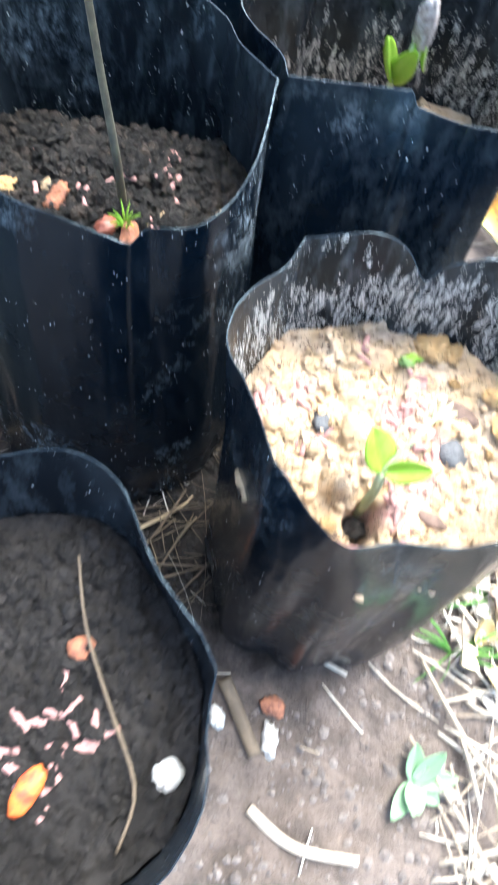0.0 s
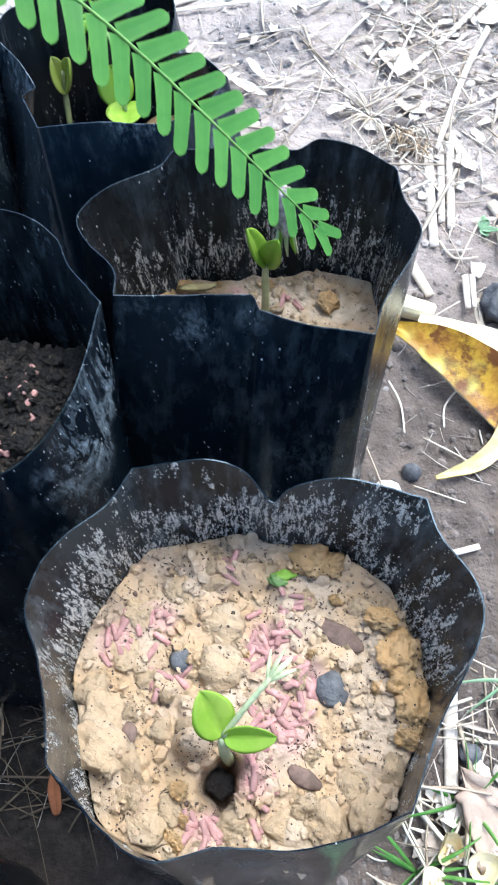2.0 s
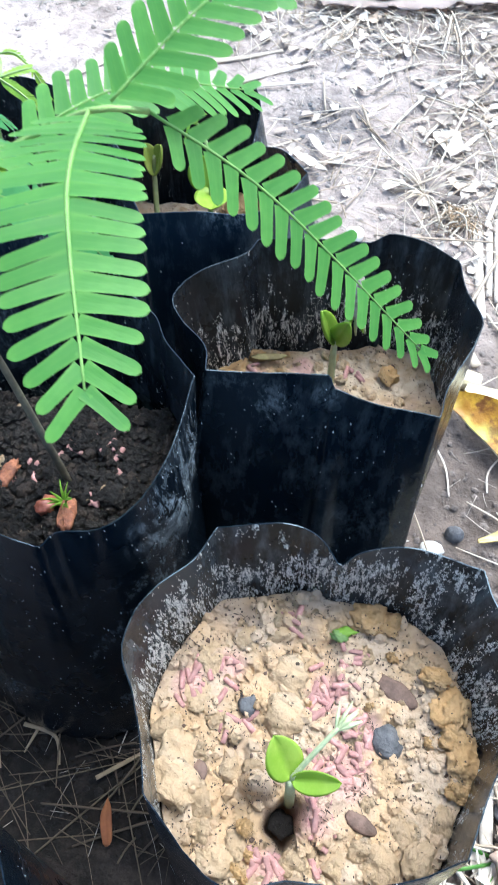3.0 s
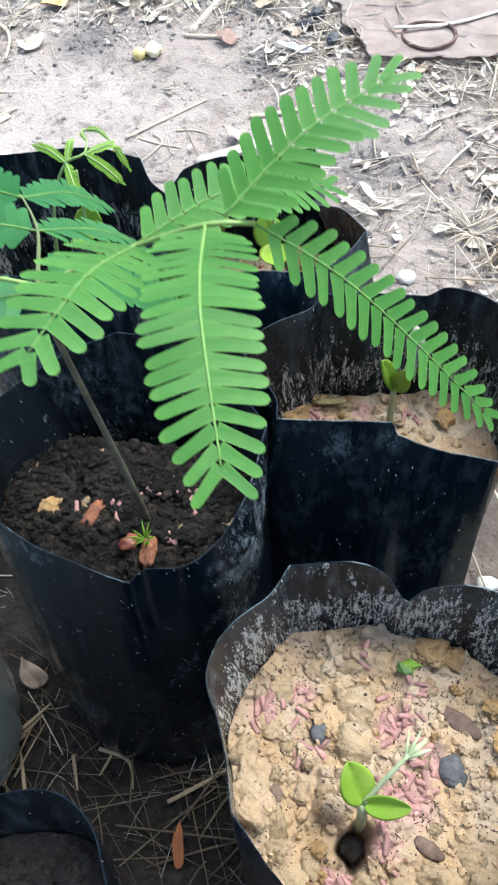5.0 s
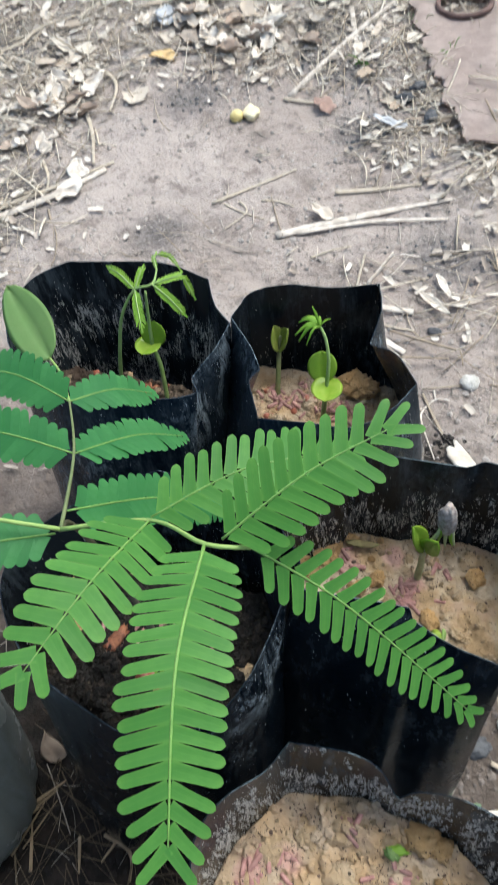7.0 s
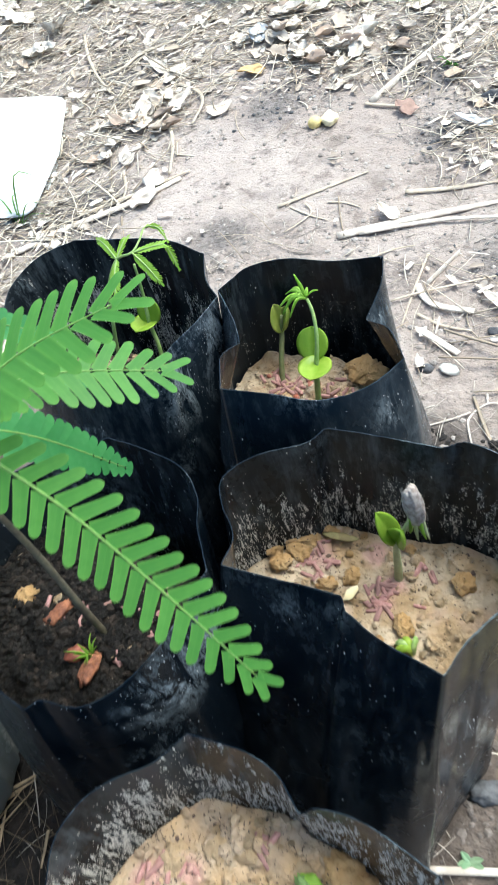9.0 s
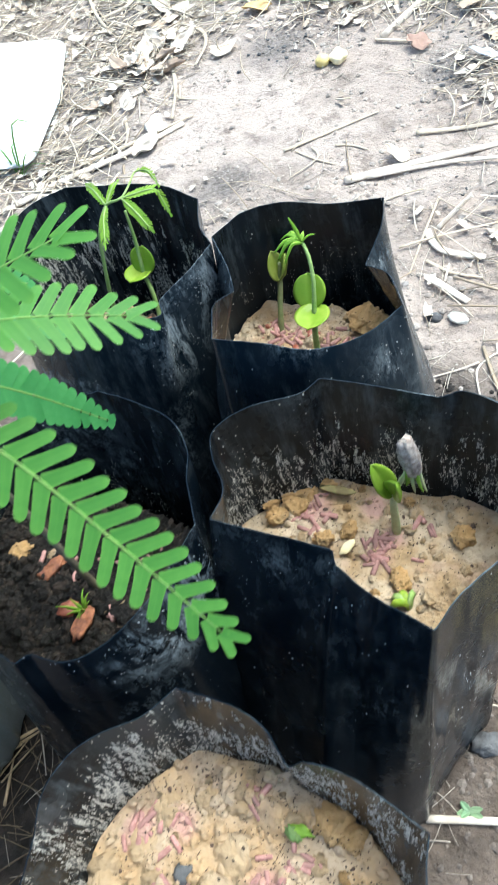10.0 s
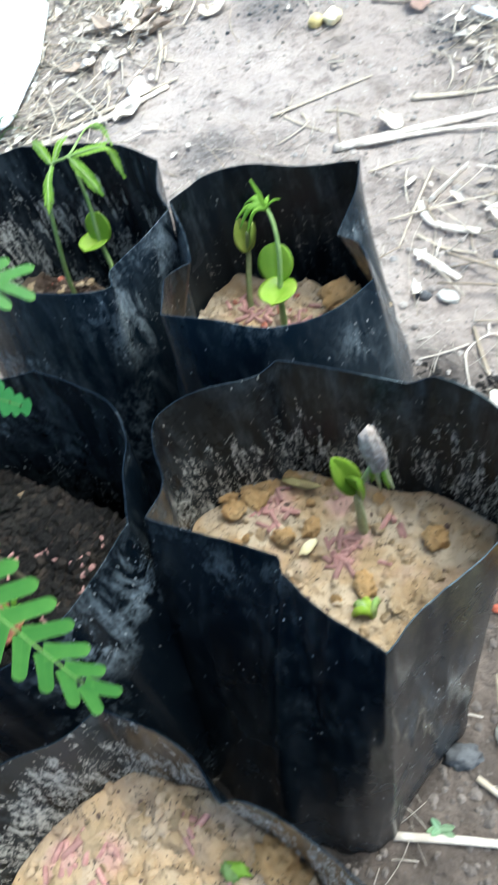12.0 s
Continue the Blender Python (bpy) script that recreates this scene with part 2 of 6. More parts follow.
def leaf_material(name, c1, c2, glow, gloss=0.45, amount=0.35, margin=None):
    s = Shade(name, gloss, 0.22)
    c = s.mix(s.span(s.noise(140, 4), 0.35, 0.7), c1, c2)
    c = s.mix(s.span(s.each(), 0, 1, 0, 0.6), c, (c1[0] * 0.6, c1[1] * 0.72, c1[2] * 0.75))
    if margin:
        xyz = s.n.new("ShaderNodeSeparateXYZ")
        s.l.new(s.co, xyz.inputs[0])
        side = s.span(s.times(xyz.outputs["X"], 2.0, "POWER"), 1.7e-6, 4.2e-6)
        rim = s.times(side, s.span(xyz.outputs["Y"], 0.0098, 0.0121), "MAXIMUM")
        c = s.mix(s.times(s.span(s.times(xyz.outputs["X"], 2.0, "POWER"), 0.0, 6e-8, 0.1, 0.0), 1.0), c, margin)
        c = s.mix(s.times(rim, 0.3), c, margin)
    s.colour(c)
    s.bump(s.noise(500, 3, 0.6, s.stretch(1, 0.35, 1)), 0.0003, 0.6)
    s.translucent(amount, glow)
    return s.m


LEAF = leaf_material("feathery_leaf_green", (0.07, 0.235, 0.045), (0.12, 0.31, 0.065), (0.18, 0.44, 0.065))
LEAFLET_GREEN = leaf_material("leaflet_green", (0.07, 0.224, 0.042), (0.118, 0.298, 0.06), (0.175, 0.43, 0.06), margin=(0.2, 0.38, 0.075))
LEAF_PALE = leaf_material("pale_leaf_green", (0.24, 0.38, 0.13), (0.32, 0.44, 0.17), (0.4, 0.55, 0.16), 0.5, 0.4)
LEAF_DEEP = leaf_material("leaf_deep_green", (0.05, 0.2, 0.06), (0.08, 0.26, 0.085), (0.12, 0.42, 0.08))
LEAF_YOUNG = leaf_material("young_leaf_green", (0.24, 0.42, 0.05), (0.32, 0.52, 0.08), (0.45, 0.7, 0.08))
COTYLEDON = leaf_material("cotyledon_green", (0.25, 0.395, 0.038), (0.38, 0.49, 0.08), (0.42, 0.65, 0.07), 0.22, 0.25)
COTYLEDON_OLIVE = leaf_material("cotyledon_olive", (0.29, 0.36, 0.06), (0.4, 0.43, 0.11), (0.4, 0.5, 0.08), 0.3, 0.2)
STEM_GREEN = plain("green_stem", (0.22, 0.34, 0.09), (0.3, 0.4, 0.14), 0.5)
STEM_OLIVE = plain("olive_stem", (0.12, 0.155, 0.06), (0.16, 0.19, 0.08), 0.6)
STEM_OLIVE_PALE = plain("pale_olive_stem", (0.2, 0.24, 0.09), (0.27, 0.29, 0.13), 0.6)
STEM_PALE = plain("pale_fuzzy_stem", (0.45, 0.5, 0.28), (0.38, 0.42, 0.22), 0.6)
STEM_WOODY = plain("woody_stem", (0.1, 0.082, 0.055), (0.16, 0.135, 0.085), 0.7)
RACHIS = plain("leaf_green_rachis", (0.19, 0.34, 0.075), (0.15, 0.29, 0.06), 0.5)
PETIOLE = plain("yellow_petiole", (0.3, 0.42, 0.12), (0.24, 0.37, 0.1), 0.5)
SEEDCOAT = plain("grey_seed_coat", (0.46, 0.395, 0.35), (0.24, 0.19, 0.165), 0.8, 0.3, 350, 0.0008)
PELLET = plain("pink_pellet", (0.53, 0.3, 0.27), (0.41, 0.205, 0.185), 0.75, 0.3, 500, 0.0004, False)
STONE_DARK = plain("dark_stone", (0.055, 0.055, 0.06), (0.11, 0.11, 0.115), 0.6, 0.4, 150, 0.001)
STONE_WHITE = plain("white_stone", (0.6, 0.57, 0.52), (0.46, 0.43, 0.38), 0.6, 0.4, 150, 0.001)
CHIP_BROWN = plain("brown_chip", (0.1, 0.065, 0.05), (0.17, 0.11, 0.085), 0.7, 0.3, 200, 0.0006)
CHIP_ORANGE = plain("orange_chip", (0.4, 0.16, 0.08), (0.2, 0.075, 0.045), 0.6, 0.4, 320, 0.001)
RED_SHELL = plain("red_brown_shell", (0.38, 0.12, 0.07), (0.25, 0.08, 0.05), 0.35, 0.5, 160, 0.0004)
STRAW = plain("dry_straw", (0.62, 0.53, 0.41), (0.74, 0.66, 0.54), 0.7, 0.25, 120, 0.0005, True, (0.24, 0.175, 0.115))
STRAW_BROWN = plain("brown_straw", (0.2, 0.15, 0.095), (0.13, 0.1, 0.065), 0.7, 0.3, 120, 0.0005, True, (0.1, 0.07, 0.05))
WHITE_LEAF = plain("bleached_leaf", (0.76, 0.69, 0.6), (0.56, 0.47, 0.38), 0.6, 0.3, 80, 0.0008)
STRAW_PALE = plain("bleached_straw", (0.68, 0.605, 0.52), (0.49, 0.415, 0.34), 0.6, 0.4, 90, 0.0005)
DRYLEAF = plain("dry_leaf_litter", (0.64, 0.565, 0.475), (0.76, 0.7, 0.61), 0.7, 0.3, 90, 0.0008, True, (0.26, 0.2, 0.155))
CRUMB = plain("soil_crumbs", (0.21, 0.175, 0.152), (0.16, 0.132, 0.116), 0.9, 0.25, 250, 0.0008, True, (0.09, 0.075, 0.066))
CRUMB_DRY = plain("dry_earth_crumbs", (0.46, 0.41, 0.37), (0.38, 0.335, 0.3), 0.9, 0.25, 250, 0.0008, True, (0.26, 0.22, 0.195))
GRAVEL = plain("mixed_gravel", (0.45, 0.41, 0.38), (0.32, 0.29, 0.27), 0.8, 0.3, 180, 0.0006, True, (0.13, 0.115, 0.108))
SACK = plain("white_plastic_sack", (0.66, 0.67, 0.655), (0.56, 0.57, 0.56), 0.45, 0.5, 34, 0.003)
RUST = plain("rusty_sheet", (0.6, 0.5, 0.45), (0.48, 0.385, 0.34), 0.75, 0.35, 34, 0.0012)
RUST_DARK = plain("dark_rusty_rim", (0.1, 0.06, 0.05), (0.17, 0.1, 0.08), 0.7, 0.4, 90, 0.0008)
YELLOW_FRUIT = plain("yellow_fruit_skin", (0.72, 0.6, 0.26), (0.62, 0.48, 0.18), 0.45, 0.5, 120, 0.0003)
GRASS = leaf_material("grass_green", (0.1, 0.26, 0.05), (0.2, 0.36, 0.1), (0.3, 0.5, 0.1))
GRASS_PALE = leaf_material("pale_weed_green", (0.3, 0.45, 0.25), (0.42, 0.55, 0.36), (0.4, 0.6, 0.3))


def ground_material():
    s = Shade("trodden_earth", 0.9, 0.3)
    patch = s.span(s.noise(3.2, 4, 0.55), 0.4, 0.62)
    c = s.mix(patch, (0.37, 0.305, 0.265), (0.465, 0.395, 0.35))
    c = s.mix(s.span(s.noise(11, 5, 0.65), 0.52, 0.7), c, (0.25, 0.205, 0.178))
    c = s.mix(s.times(s.span(s.noise(70, 5, 0.7), 0.54, 0.68), 0.7), c, (0.17, 0.135, 0.115))
    c = s.mix(s.specks(330, s.span(s.noise(20, 3), 0.45, 0.65, 0.0, 0.35), 0.36), c, (0.17, 0.145, 0.13))
    c = s.mix(s.times(s.specks(190, s.span(s.noise(26, 3), 0.5, 0.65, 0.0, 0.3), 0.3, s.stretch(1, 2.2, 1)), 0.8), c, (0.64, 0.59, 0.53))
    c = s.mix(s.times(s.span(s.noise(24, 6, 0.78), 0.53, 0.64), 0.65), c, (0.16, 0.128, 0.11))
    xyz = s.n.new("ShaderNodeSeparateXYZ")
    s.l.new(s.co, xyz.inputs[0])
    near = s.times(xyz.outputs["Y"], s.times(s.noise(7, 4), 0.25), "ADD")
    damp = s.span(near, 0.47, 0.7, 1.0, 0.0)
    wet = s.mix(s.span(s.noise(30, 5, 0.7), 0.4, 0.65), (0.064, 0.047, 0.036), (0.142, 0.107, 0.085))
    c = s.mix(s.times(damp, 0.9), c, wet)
    # ash and charcoal dust trodden in
    ash = 0.0
    for x, y, r in ((-0.109, 1.18, 0.07), (-0.07, 1.08, 0.05), (-0.125, 1.09, 0.04), (-0.255, 0.98, 0.06), (-0.015, 0.95, 0.05), (-0.55, 1.065, 0.09), (-0.4, 0.72, 0.09), (0.12, 0.75, 0.06), (-0.2, 0.72, 0.05)):
        d = s.n.new("ShaderNodeVectorMath")
        d.operation = "DISTANCE"
        d.inputs[1].default_value = (x, y, 0)
        s.l.new(s.co, d.inputs[0])
        ash = s.times(s.span(s.times(d.outputs["Value"], s.times(s.noise(32, 6, 0.8), 1.4 * r), "ADD"), 0.9 * r, 1.8 * r, 1.0, 0.0), ash, "MAXIMUM")
    c = s.mix(s.times(ash, 0.72), c, s.mix(s.span(s.noise(160, 4, 0.7), 0.42, 0.6), (0.06, 0.055, 0.054), (0.19, 0.172, 0.163)))
    # dark soil between the bags, painted near black mostly for the shade there
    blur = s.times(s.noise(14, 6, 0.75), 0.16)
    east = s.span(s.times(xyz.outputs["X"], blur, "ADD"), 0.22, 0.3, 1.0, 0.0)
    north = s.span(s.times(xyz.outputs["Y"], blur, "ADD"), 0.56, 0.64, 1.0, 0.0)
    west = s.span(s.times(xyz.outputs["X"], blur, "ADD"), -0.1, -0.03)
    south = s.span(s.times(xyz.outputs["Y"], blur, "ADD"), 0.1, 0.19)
    gap_shade = s.times(s.times(east, north), s.times(west, south))
    shade_tone = s.mix(s.span(s.noise(60, 5, 0.7), 0.4, 0.62), (0.008, 0.006, 0.005), (0.026, 0.019, 0.015))
    c = s.mix(s.times(gap_shade, 0.98), c, shade_tone)
    s.colour(c)
    s.roughness(s.span(s.noise(9, 3), 0.35, 0.65, 0.6, 0.95))
    s.bump(s.noise(45, 6, 0.65), 0.012, 0.6)
    s.bump(s.noise(260, 5, 0.7), 0.003, 0.8)
    return s.m


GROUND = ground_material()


def peel_material():
    s = Shade("banana_skin", 0.42, 0.45)
    c = s.mix(s.span(s.noise(55, 4), 0.4, 0.6), (0.56, 0.33, 0.03), (0.36, 0.17, 0.02))
    c = s.mix(s.span(s.noise(48, 5, 0.7), 0.47, 0.6), c, (0.17, 0.065, 0.015))
    s.colour(s.mix(s.span(s.noise(25, 2), 0.55, 0.7), c, (0.62, 0.55, 0.12)))
    s.bump(s.noise(220, 4), 0.0006)
    return s.m


PEEL = peel_material()
PEEL_IN = plain("banana_skin_inside", (0.85, 0.76, 0.52), (0.78, 0.66, 0.38), 0.6, 0.3, 80, 0.0006)


# ---- building helpers ----
def finish(name, bm, mats, parent=None, label="", smooth=True):
    me = bpy.data.meshes.new(name)
    bm.to_mesh(me)
    bm.free()
    for m in mats if isinstance(mats, (list, tuple)) else [mats]:
        me.materials.append(m)
    if smooth:
        me.polygons.foreach_set("use_smooth", [True] * len(me.polygons))
    ob = new(name, me)
    if parent is not None:
        ob.parent = parent
        ob.matrix_parent_inverse = home(parent).inverted()
    if label:
        ob["label"] = label
    return ob


def home(ob):
    """World pose of a thing or part, without waiting for the scene's update."""
    if ob.parent is None:
        return ob.matrix_basis.copy()
    return home(ob.parent) @ ob.matrix_parent_inverse @ ob.matrix_basis


def part(name, bm, material, parent, label=""):
    return finish(name, bm, material, parent, label)


def shared(name, me, parent, m, label=""):
    """An object on shared mesh data, as a part of parent at world pose m."""
    ob = new(name, me)
    if parent is not None:
        ob.parent = parent
        ob.matrix_parent_inverse = home(parent).inverted()
    ob.matrix_basis = m
    if label:
        ob["label"] = label
    return ob


def holder(name, at, label, category, group=""):
    ob = new(name)
    ob.empty_display_size = 0.02
    ob.matrix_basis = Matrix.Translation(at)
    return tagged(ob, label, category, group)


def spline(points, n, closed=False):
    """n points along a Catmull-Rom curve, evenly spaced by length."""
    p = [Vector(q) for q in points]
    k = len(p)
    fine = []
    for i in range(k if closed else k - 1):
        a, b, c, d = (p[(i + j) % k] if closed else p[min(max(i + j, 0), k - 1)] for j in (-1, 0, 1, 2))
        for s in range(24):
            t = s / 24
            fine.append(0.5 * ((2 * b) + (c - a) * t + (2 * a - 5 * b + 4 * c - d) * t * t + (3 * b - a - 3 * c + d) * t ** 3))
    fine.append(p[0].copy() if closed else p[-1].copy())
    run = [0.0]
    for a, b in zip(fine, fine[1:]):
        run.append(run[-1] + (b - a).length)
    out, j = [], 0
    for i in range(n):
        want = run[-1] * i / (n if closed else n - 1)
        while j < len(run) - 2 and run[j + 1] < want:
            j += 1
        f = (want - run[j]) / max(run[j + 1] - run[j], 1e-9)
        out.append(fine[j].lerp(fine[j + 1], min(max(f, 0), 1)))
    return out


def tube(points, radii, n=None, sides=8, bm=None, flat=1.0):
    """A round, tapered stem along a curve."""
    bm = bm or bmesh.new()
    pts = spline(points, n or 4 * len(points))
    m = len(pts)
    rad = [np.interp(i / (m - 1), np.linspace(0, 1, len(radii)), radii) for i in range(m)]
    last = Vector((0.3, 1, 0.1)).normalized()
    rings = []
    for i, q in enumerate(pts):
        t = (pts[min(i + 1, m - 1)] - pts[max(i - 1, 0)]).normalized()
        u = (last - t * last.dot(t)).normalized()
        last = u
        v = t.cross(u)
        rings.append([bm.verts.new(q + (u * math.cos(a) + v * math.sin(a) * flat) * rad[i]) for a in (2 * math.pi * j / sides for j in range(sides))])
    for a, b in zip(rings, rings[1:]):
        for j in range(sides):
            bm.faces.new((a[j], a[(j + 1) % sides], b[(j + 1) % sides], b[j]))
    bm.faces.new(rings[0][::-1])
    bm.faces.new(rings[-1])
    return bm


def lump(seed, sub=2, rough=0.25, freq=1.6):
    """A knobbly stone or clod of radius about 1."""
    bm = bmesh.new()
    bmesh.ops.create_icosphere(bm, subdivisions=sub, radius=1)
    off = Vector((seed * 7.3, seed * 3.1, seed * 5.7))
    for v in bm.verts:
        q = v.co.copy()
        v.co *= 1 + rough * sum(a * noise.noise(q * freq * f + off) for f, a in ((1, 1), (2.3, 0.55), (5, 0.35), (11, 0.2)))
    return bm


def lump_mesh(name, seed, material, sub=2, rough=0.25, freq=1.6, size=0.005):
    ob = finish(name, placed(lump(seed, sub, rough, freq), Matrix.Scale(size, 4)), material)
    me = ob.data
    bpy.data.objects.remove(ob)
    return me


def cup_leaf(length, width, thick, cup=0.2, point=0.0, nu=10, nv=14, disc=False):
    """A fleshy oval leaf from the origin along +y, its face up +z, cupped upwards."""
    bm = bmesh.new()
    top, bot = [], []
    for i in range(nv + 1):
        s = i / nv
        w = math.sin(math.pi * min(s ** 0.85, 1)) ** 0.62 * (1 - point * s * s)
        if disc:
            w = max(0.0, 1 - (2 * s - 1) ** 2) ** 0.5
        rt, rb = [], []
        for j in range(nu + 1):
            x = (j / nu - 0.5) * 2
            edge = max(0.0, 1 - x * x) ** 0.5 * max(0.0, math.sin(math.pi * s)) ** 0.5
            z = cup * width * (x * x * w * 0.6 + (s - 0.35) ** 2 * 1.2) - 0.06 * width * math.exp(-(x * 5) ** 2)
            co = Vector((x * w * width / 2, s * length, z))
            rt.append(bm.verts.new(co + Vector((0, 0, thick / 2 * edge))))
            rb.append(bm.verts.new(co - Vector((0, 0, thick / 2 * edge))))
        top.append(rt)
        bot.append(rb)
    for i in range(nv):
        for j in range(nu):
            bm.faces.new((top[i][j], top[i][j + 1], top[i + 1][j + 1], top[i + 1][j]))
            bm.faces.new((bot[i][j], bot[i + 1][j], bot[i + 1][j + 1], bot[i][j + 1]))
    bmesh.ops.remove_doubles(bm, verts=bm.verts, dist=1e-5)
    return bm


def aim(at, along, up=(0, 0, 1)):
    """A pose at a place: +y along, +z as near up as it can."""
    y = Vector(along).normalized()
    x = y.cross(Vector(up)).normalized()
    z = x.cross(y)
    m = Matrix((x, y, z)).transposed().to_4x4()
    m.translation = at
    return m


def placed(bm, m):
    bm.transform(m)
    return bm


# ---- ground ----
def bare(x, y):
    """How bare of litter the earth is: the swept patch behind the bags."""
    d = ((x + 0.19) / 0.23) ** 2 + ((y - 0.84) / 0.15) ** 2
    return max(0.0, 1.25 - d + 0.35 * noise.noise(Vector((x * 7, y * 7, 0))))


def ground_height(x, y):
    p = Vector((x, y, 0))
    h = 0.006 * noise.noise(p * 5) + 0.003 * noise.noise(p * 17 + Vector((3, 1, 0)))
    rough = 1 - 0.72 * min(1, bare(x, y))
    clumps = max(0.0, noise.noise(p * 75 + Vector((0, 0, 2)))) ** 0.7
    h += (0.0032 * clumps * (0.6 + noise.noise(p * 21)) + 0.002 * noise.noise(p * 60) + 0.0018 * noise.noise(p * 140) + 0.0009 * noise.noise(p * 300)) * rough
    return h - 0.003


def build_ground():
    def steps(*runs):
        return [v for a, b, d in runs for v in np.arange(a, b - d / 3, d)]

    xs = [-60, -20, -6, -3] + steps((-1.5, -0.7, 0.012), (-0.7, 0.18, 0.006), (0.18, 0.42, 0.003), (0.42, 0.91, 0.01)) + [2, 5, 20, 60]
    ys = [-60, -20, -5, -1.5] + steps((-0.4, -0.06, 0.01), (-0.06, 0.72, 0.0035), (0.72, 1.15, 0.0055), (1.15, 1.91, 0.012)) + [3, 6, 20, 60]
    verts = [(x, y, ground_height(x, y)) for y in ys for x in xs]
    w = len(xs)
    faces = [(j * w + i, j * w + i + 1, (j + 1) * w + i + 1, (j + 1) * w + i) for j in range(len(ys) - 1) for i in range(w - 1)]
    me = bpy.data.meshes.new("ground")
    me.from_pydata(verts, [], faces)
    me.polygons.foreach_set("use_smooth", [True] * len(me.polygons))
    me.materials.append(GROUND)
    return tagged(new("ground", me), "bare grey-brown trodden earth scattered with litter", "ground", kind="structure")


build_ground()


# ---- grow bags ----
class Bag:
    """An open polythene grow bag: round where the soil fills it, its free rim folded as the outline gives (cm)."""

    N = 168

    def __init__(self, outline, soil_z, radius, centre, base_r, inside, label, soil_mat, soil_label, rough=0.003, slope=(0, 0), pits=(), film=None, keep=0.35, low=0.2, lean=0.16, mounds=0, back=9.0, left=-9.0, bulges=()):
        self.back, self.left, self.bulges = back, left, bulges
        self.soil_z, self.pits, self.rough, self.slope = soil_z, pits, rough, slope
        mid = Vector((centre[0] / 100, centre[1] / 100, 0))
        ends = []
        for i, q in enumerate(outline):
            v, a, b = Vector(q[:3]) / 100, Vector(outline[i - 1][:3]) / 100, Vector(outline[(i + 1) % len(outline)][:3]) / 100
            ends += [v.lerp(a, min(0.4, 0.0025 / (a - v).length)), v, v.lerp(b, min(0.4, 0.0025 / (b - v).length))] if len(q) > 3 else [v]
        rim = spline(ends, self.N, True)
        self.mid, self.lean, self.low = mid, lean, low
        self.c = mid - Vector((0, lean * (0.205 - soil_z), 0))
        rnd = random.Random(int(centre[0] * 100))
        self.mounds = []
        for _ in range(mounds):
            a, f = rnd.random() * 6.283, rnd.random() ** 0.5 * radius / 100
            r = rnd.uniform(0.002, 0.0075)
            self.mounds.append((self.c.x + f * math.cos(a), self.c.y + f * math.sin(a), r, r * rnd.uniform(0.25, 0.6)))
        away = [math.atan2(q.y - mid.y, q.x - mid.x) for q in rim]
        sign = 1 if sum(math.sin(b - a) for a, b in zip(away, away[1:])) > 0 else -1
        turn = math.atan2(sum(math.sin(a - sign * 2 * math.pi * i / self.N) for i, a in enumerate(away)), sum(math.cos(a - sign * 2 * math.pi * i / self.N) for i, a in enumerate(away)))
        self.rim, self.r, self.base_r, self.keep = rim, radius / 100, base_r / 100, keep
        self.ang = [turn + sign * 2 * math.pi * i / self.N for i in range(self.N)]
        self.seed = centre[0] * 1.37 + centre[1]
        self.ob = holder("grow_bag", self.c, label, "grow bag", "polythene grow bags")
        self.film(inside, film or FILM_OUT)
        self.soil(soil_mat, soil_label)

    def wall(self, i, h):
        """The film at rim step i and height share h (0 base, 1 rim)."""
        q, a = self.rim[i], self.ang[i]
        z = q.z * h
        r = self.r * (1 + 0.012 * math.sin(3 * a + self.seed))
        if z < 0.03:
            r = self.base_r + (r - self.base_r) * (z / 0.03) ** 0.5
        ring = Vector((self.mid.x + r * math.cos(a), self.mid.y + r * math.sin(a), 0))
        s = self.soil_z / 0.205
        w = self.low + (self.keep - self.low) * h / s if h < s else self.keep + (1 - self.keep) * ((h - s) / (1 - s)) ** 1.1
        p = ring.lerp(Vector((q.x, q.y, 0)), w)
        out = Vector((math.cos(a), math.sin(a), 0))
        n1 = noise.noise(Vector((math.cos(a) * 2.6 + self.seed, math.sin(a) * 2.6, h * 1.3)))
        n2 = noise.noise(Vector((math.cos(a) * 9 + self.seed, math.sin(a) * 9, h * 2.5)))
        n3 = noise.noise(Vector((math.cos(a) * 21 + self.seed, math.sin(a) * 21, h * 9)))
        for towards, wide, push, fall in self.bulges:
            off = (math.degrees(a) - towards + 180) % 360 - 180
            p += out * push * math.exp(-0.5 * (off / wide) ** 2) * (1 - h ** fall)
        p += out * (0.0026 * n1 + 0.0012 * n2 + 0.0006 * n3) * (1 - 0.75 * h * h)
        p.y -= self.lean * (q.z - z)
        p.z = z
        return p

    def film(self, inside, outside):
        bm = bmesh.new()
        hs = [0, 0.02, 0.05, 0.09, 0.14] + [0.14 + 0.86 * k / 20 for k in range(1, 21)]
        outer, inner = [], []
        for h in hs:
            o = [self.wall(i, h) for i in range(self.N)]
            outer.append([bm.verts.new(p) for p in o])
            row = []
            for i, p in enumerate(o):
                t = o[(i + 1) % self.N] - o[i - 1]
                k = Vector((-t.y, t.x, 0)).normalized() * 0.00045
                if k.dot(Vector((math.cos(self.ang[i]), math.sin(self.ang[i]), 0))) > 0:
                    k = -k
                row.append(bm.verts.new(p + k))
            inner.append(row)
        n = self.N
        for a, b in zip(outer, outer[1:]):
            for i in range(n):
                bm.faces.new((a[i], a[(i + 1) % n], b[(i + 1) % n], b[i]))
        for a, b in zip(inner, inner[1:]):
            for i in range(n):
                bm.faces.new((a[i], b[i], b[(i + 1) % n], a[(i + 1) % n])).material_index = 1
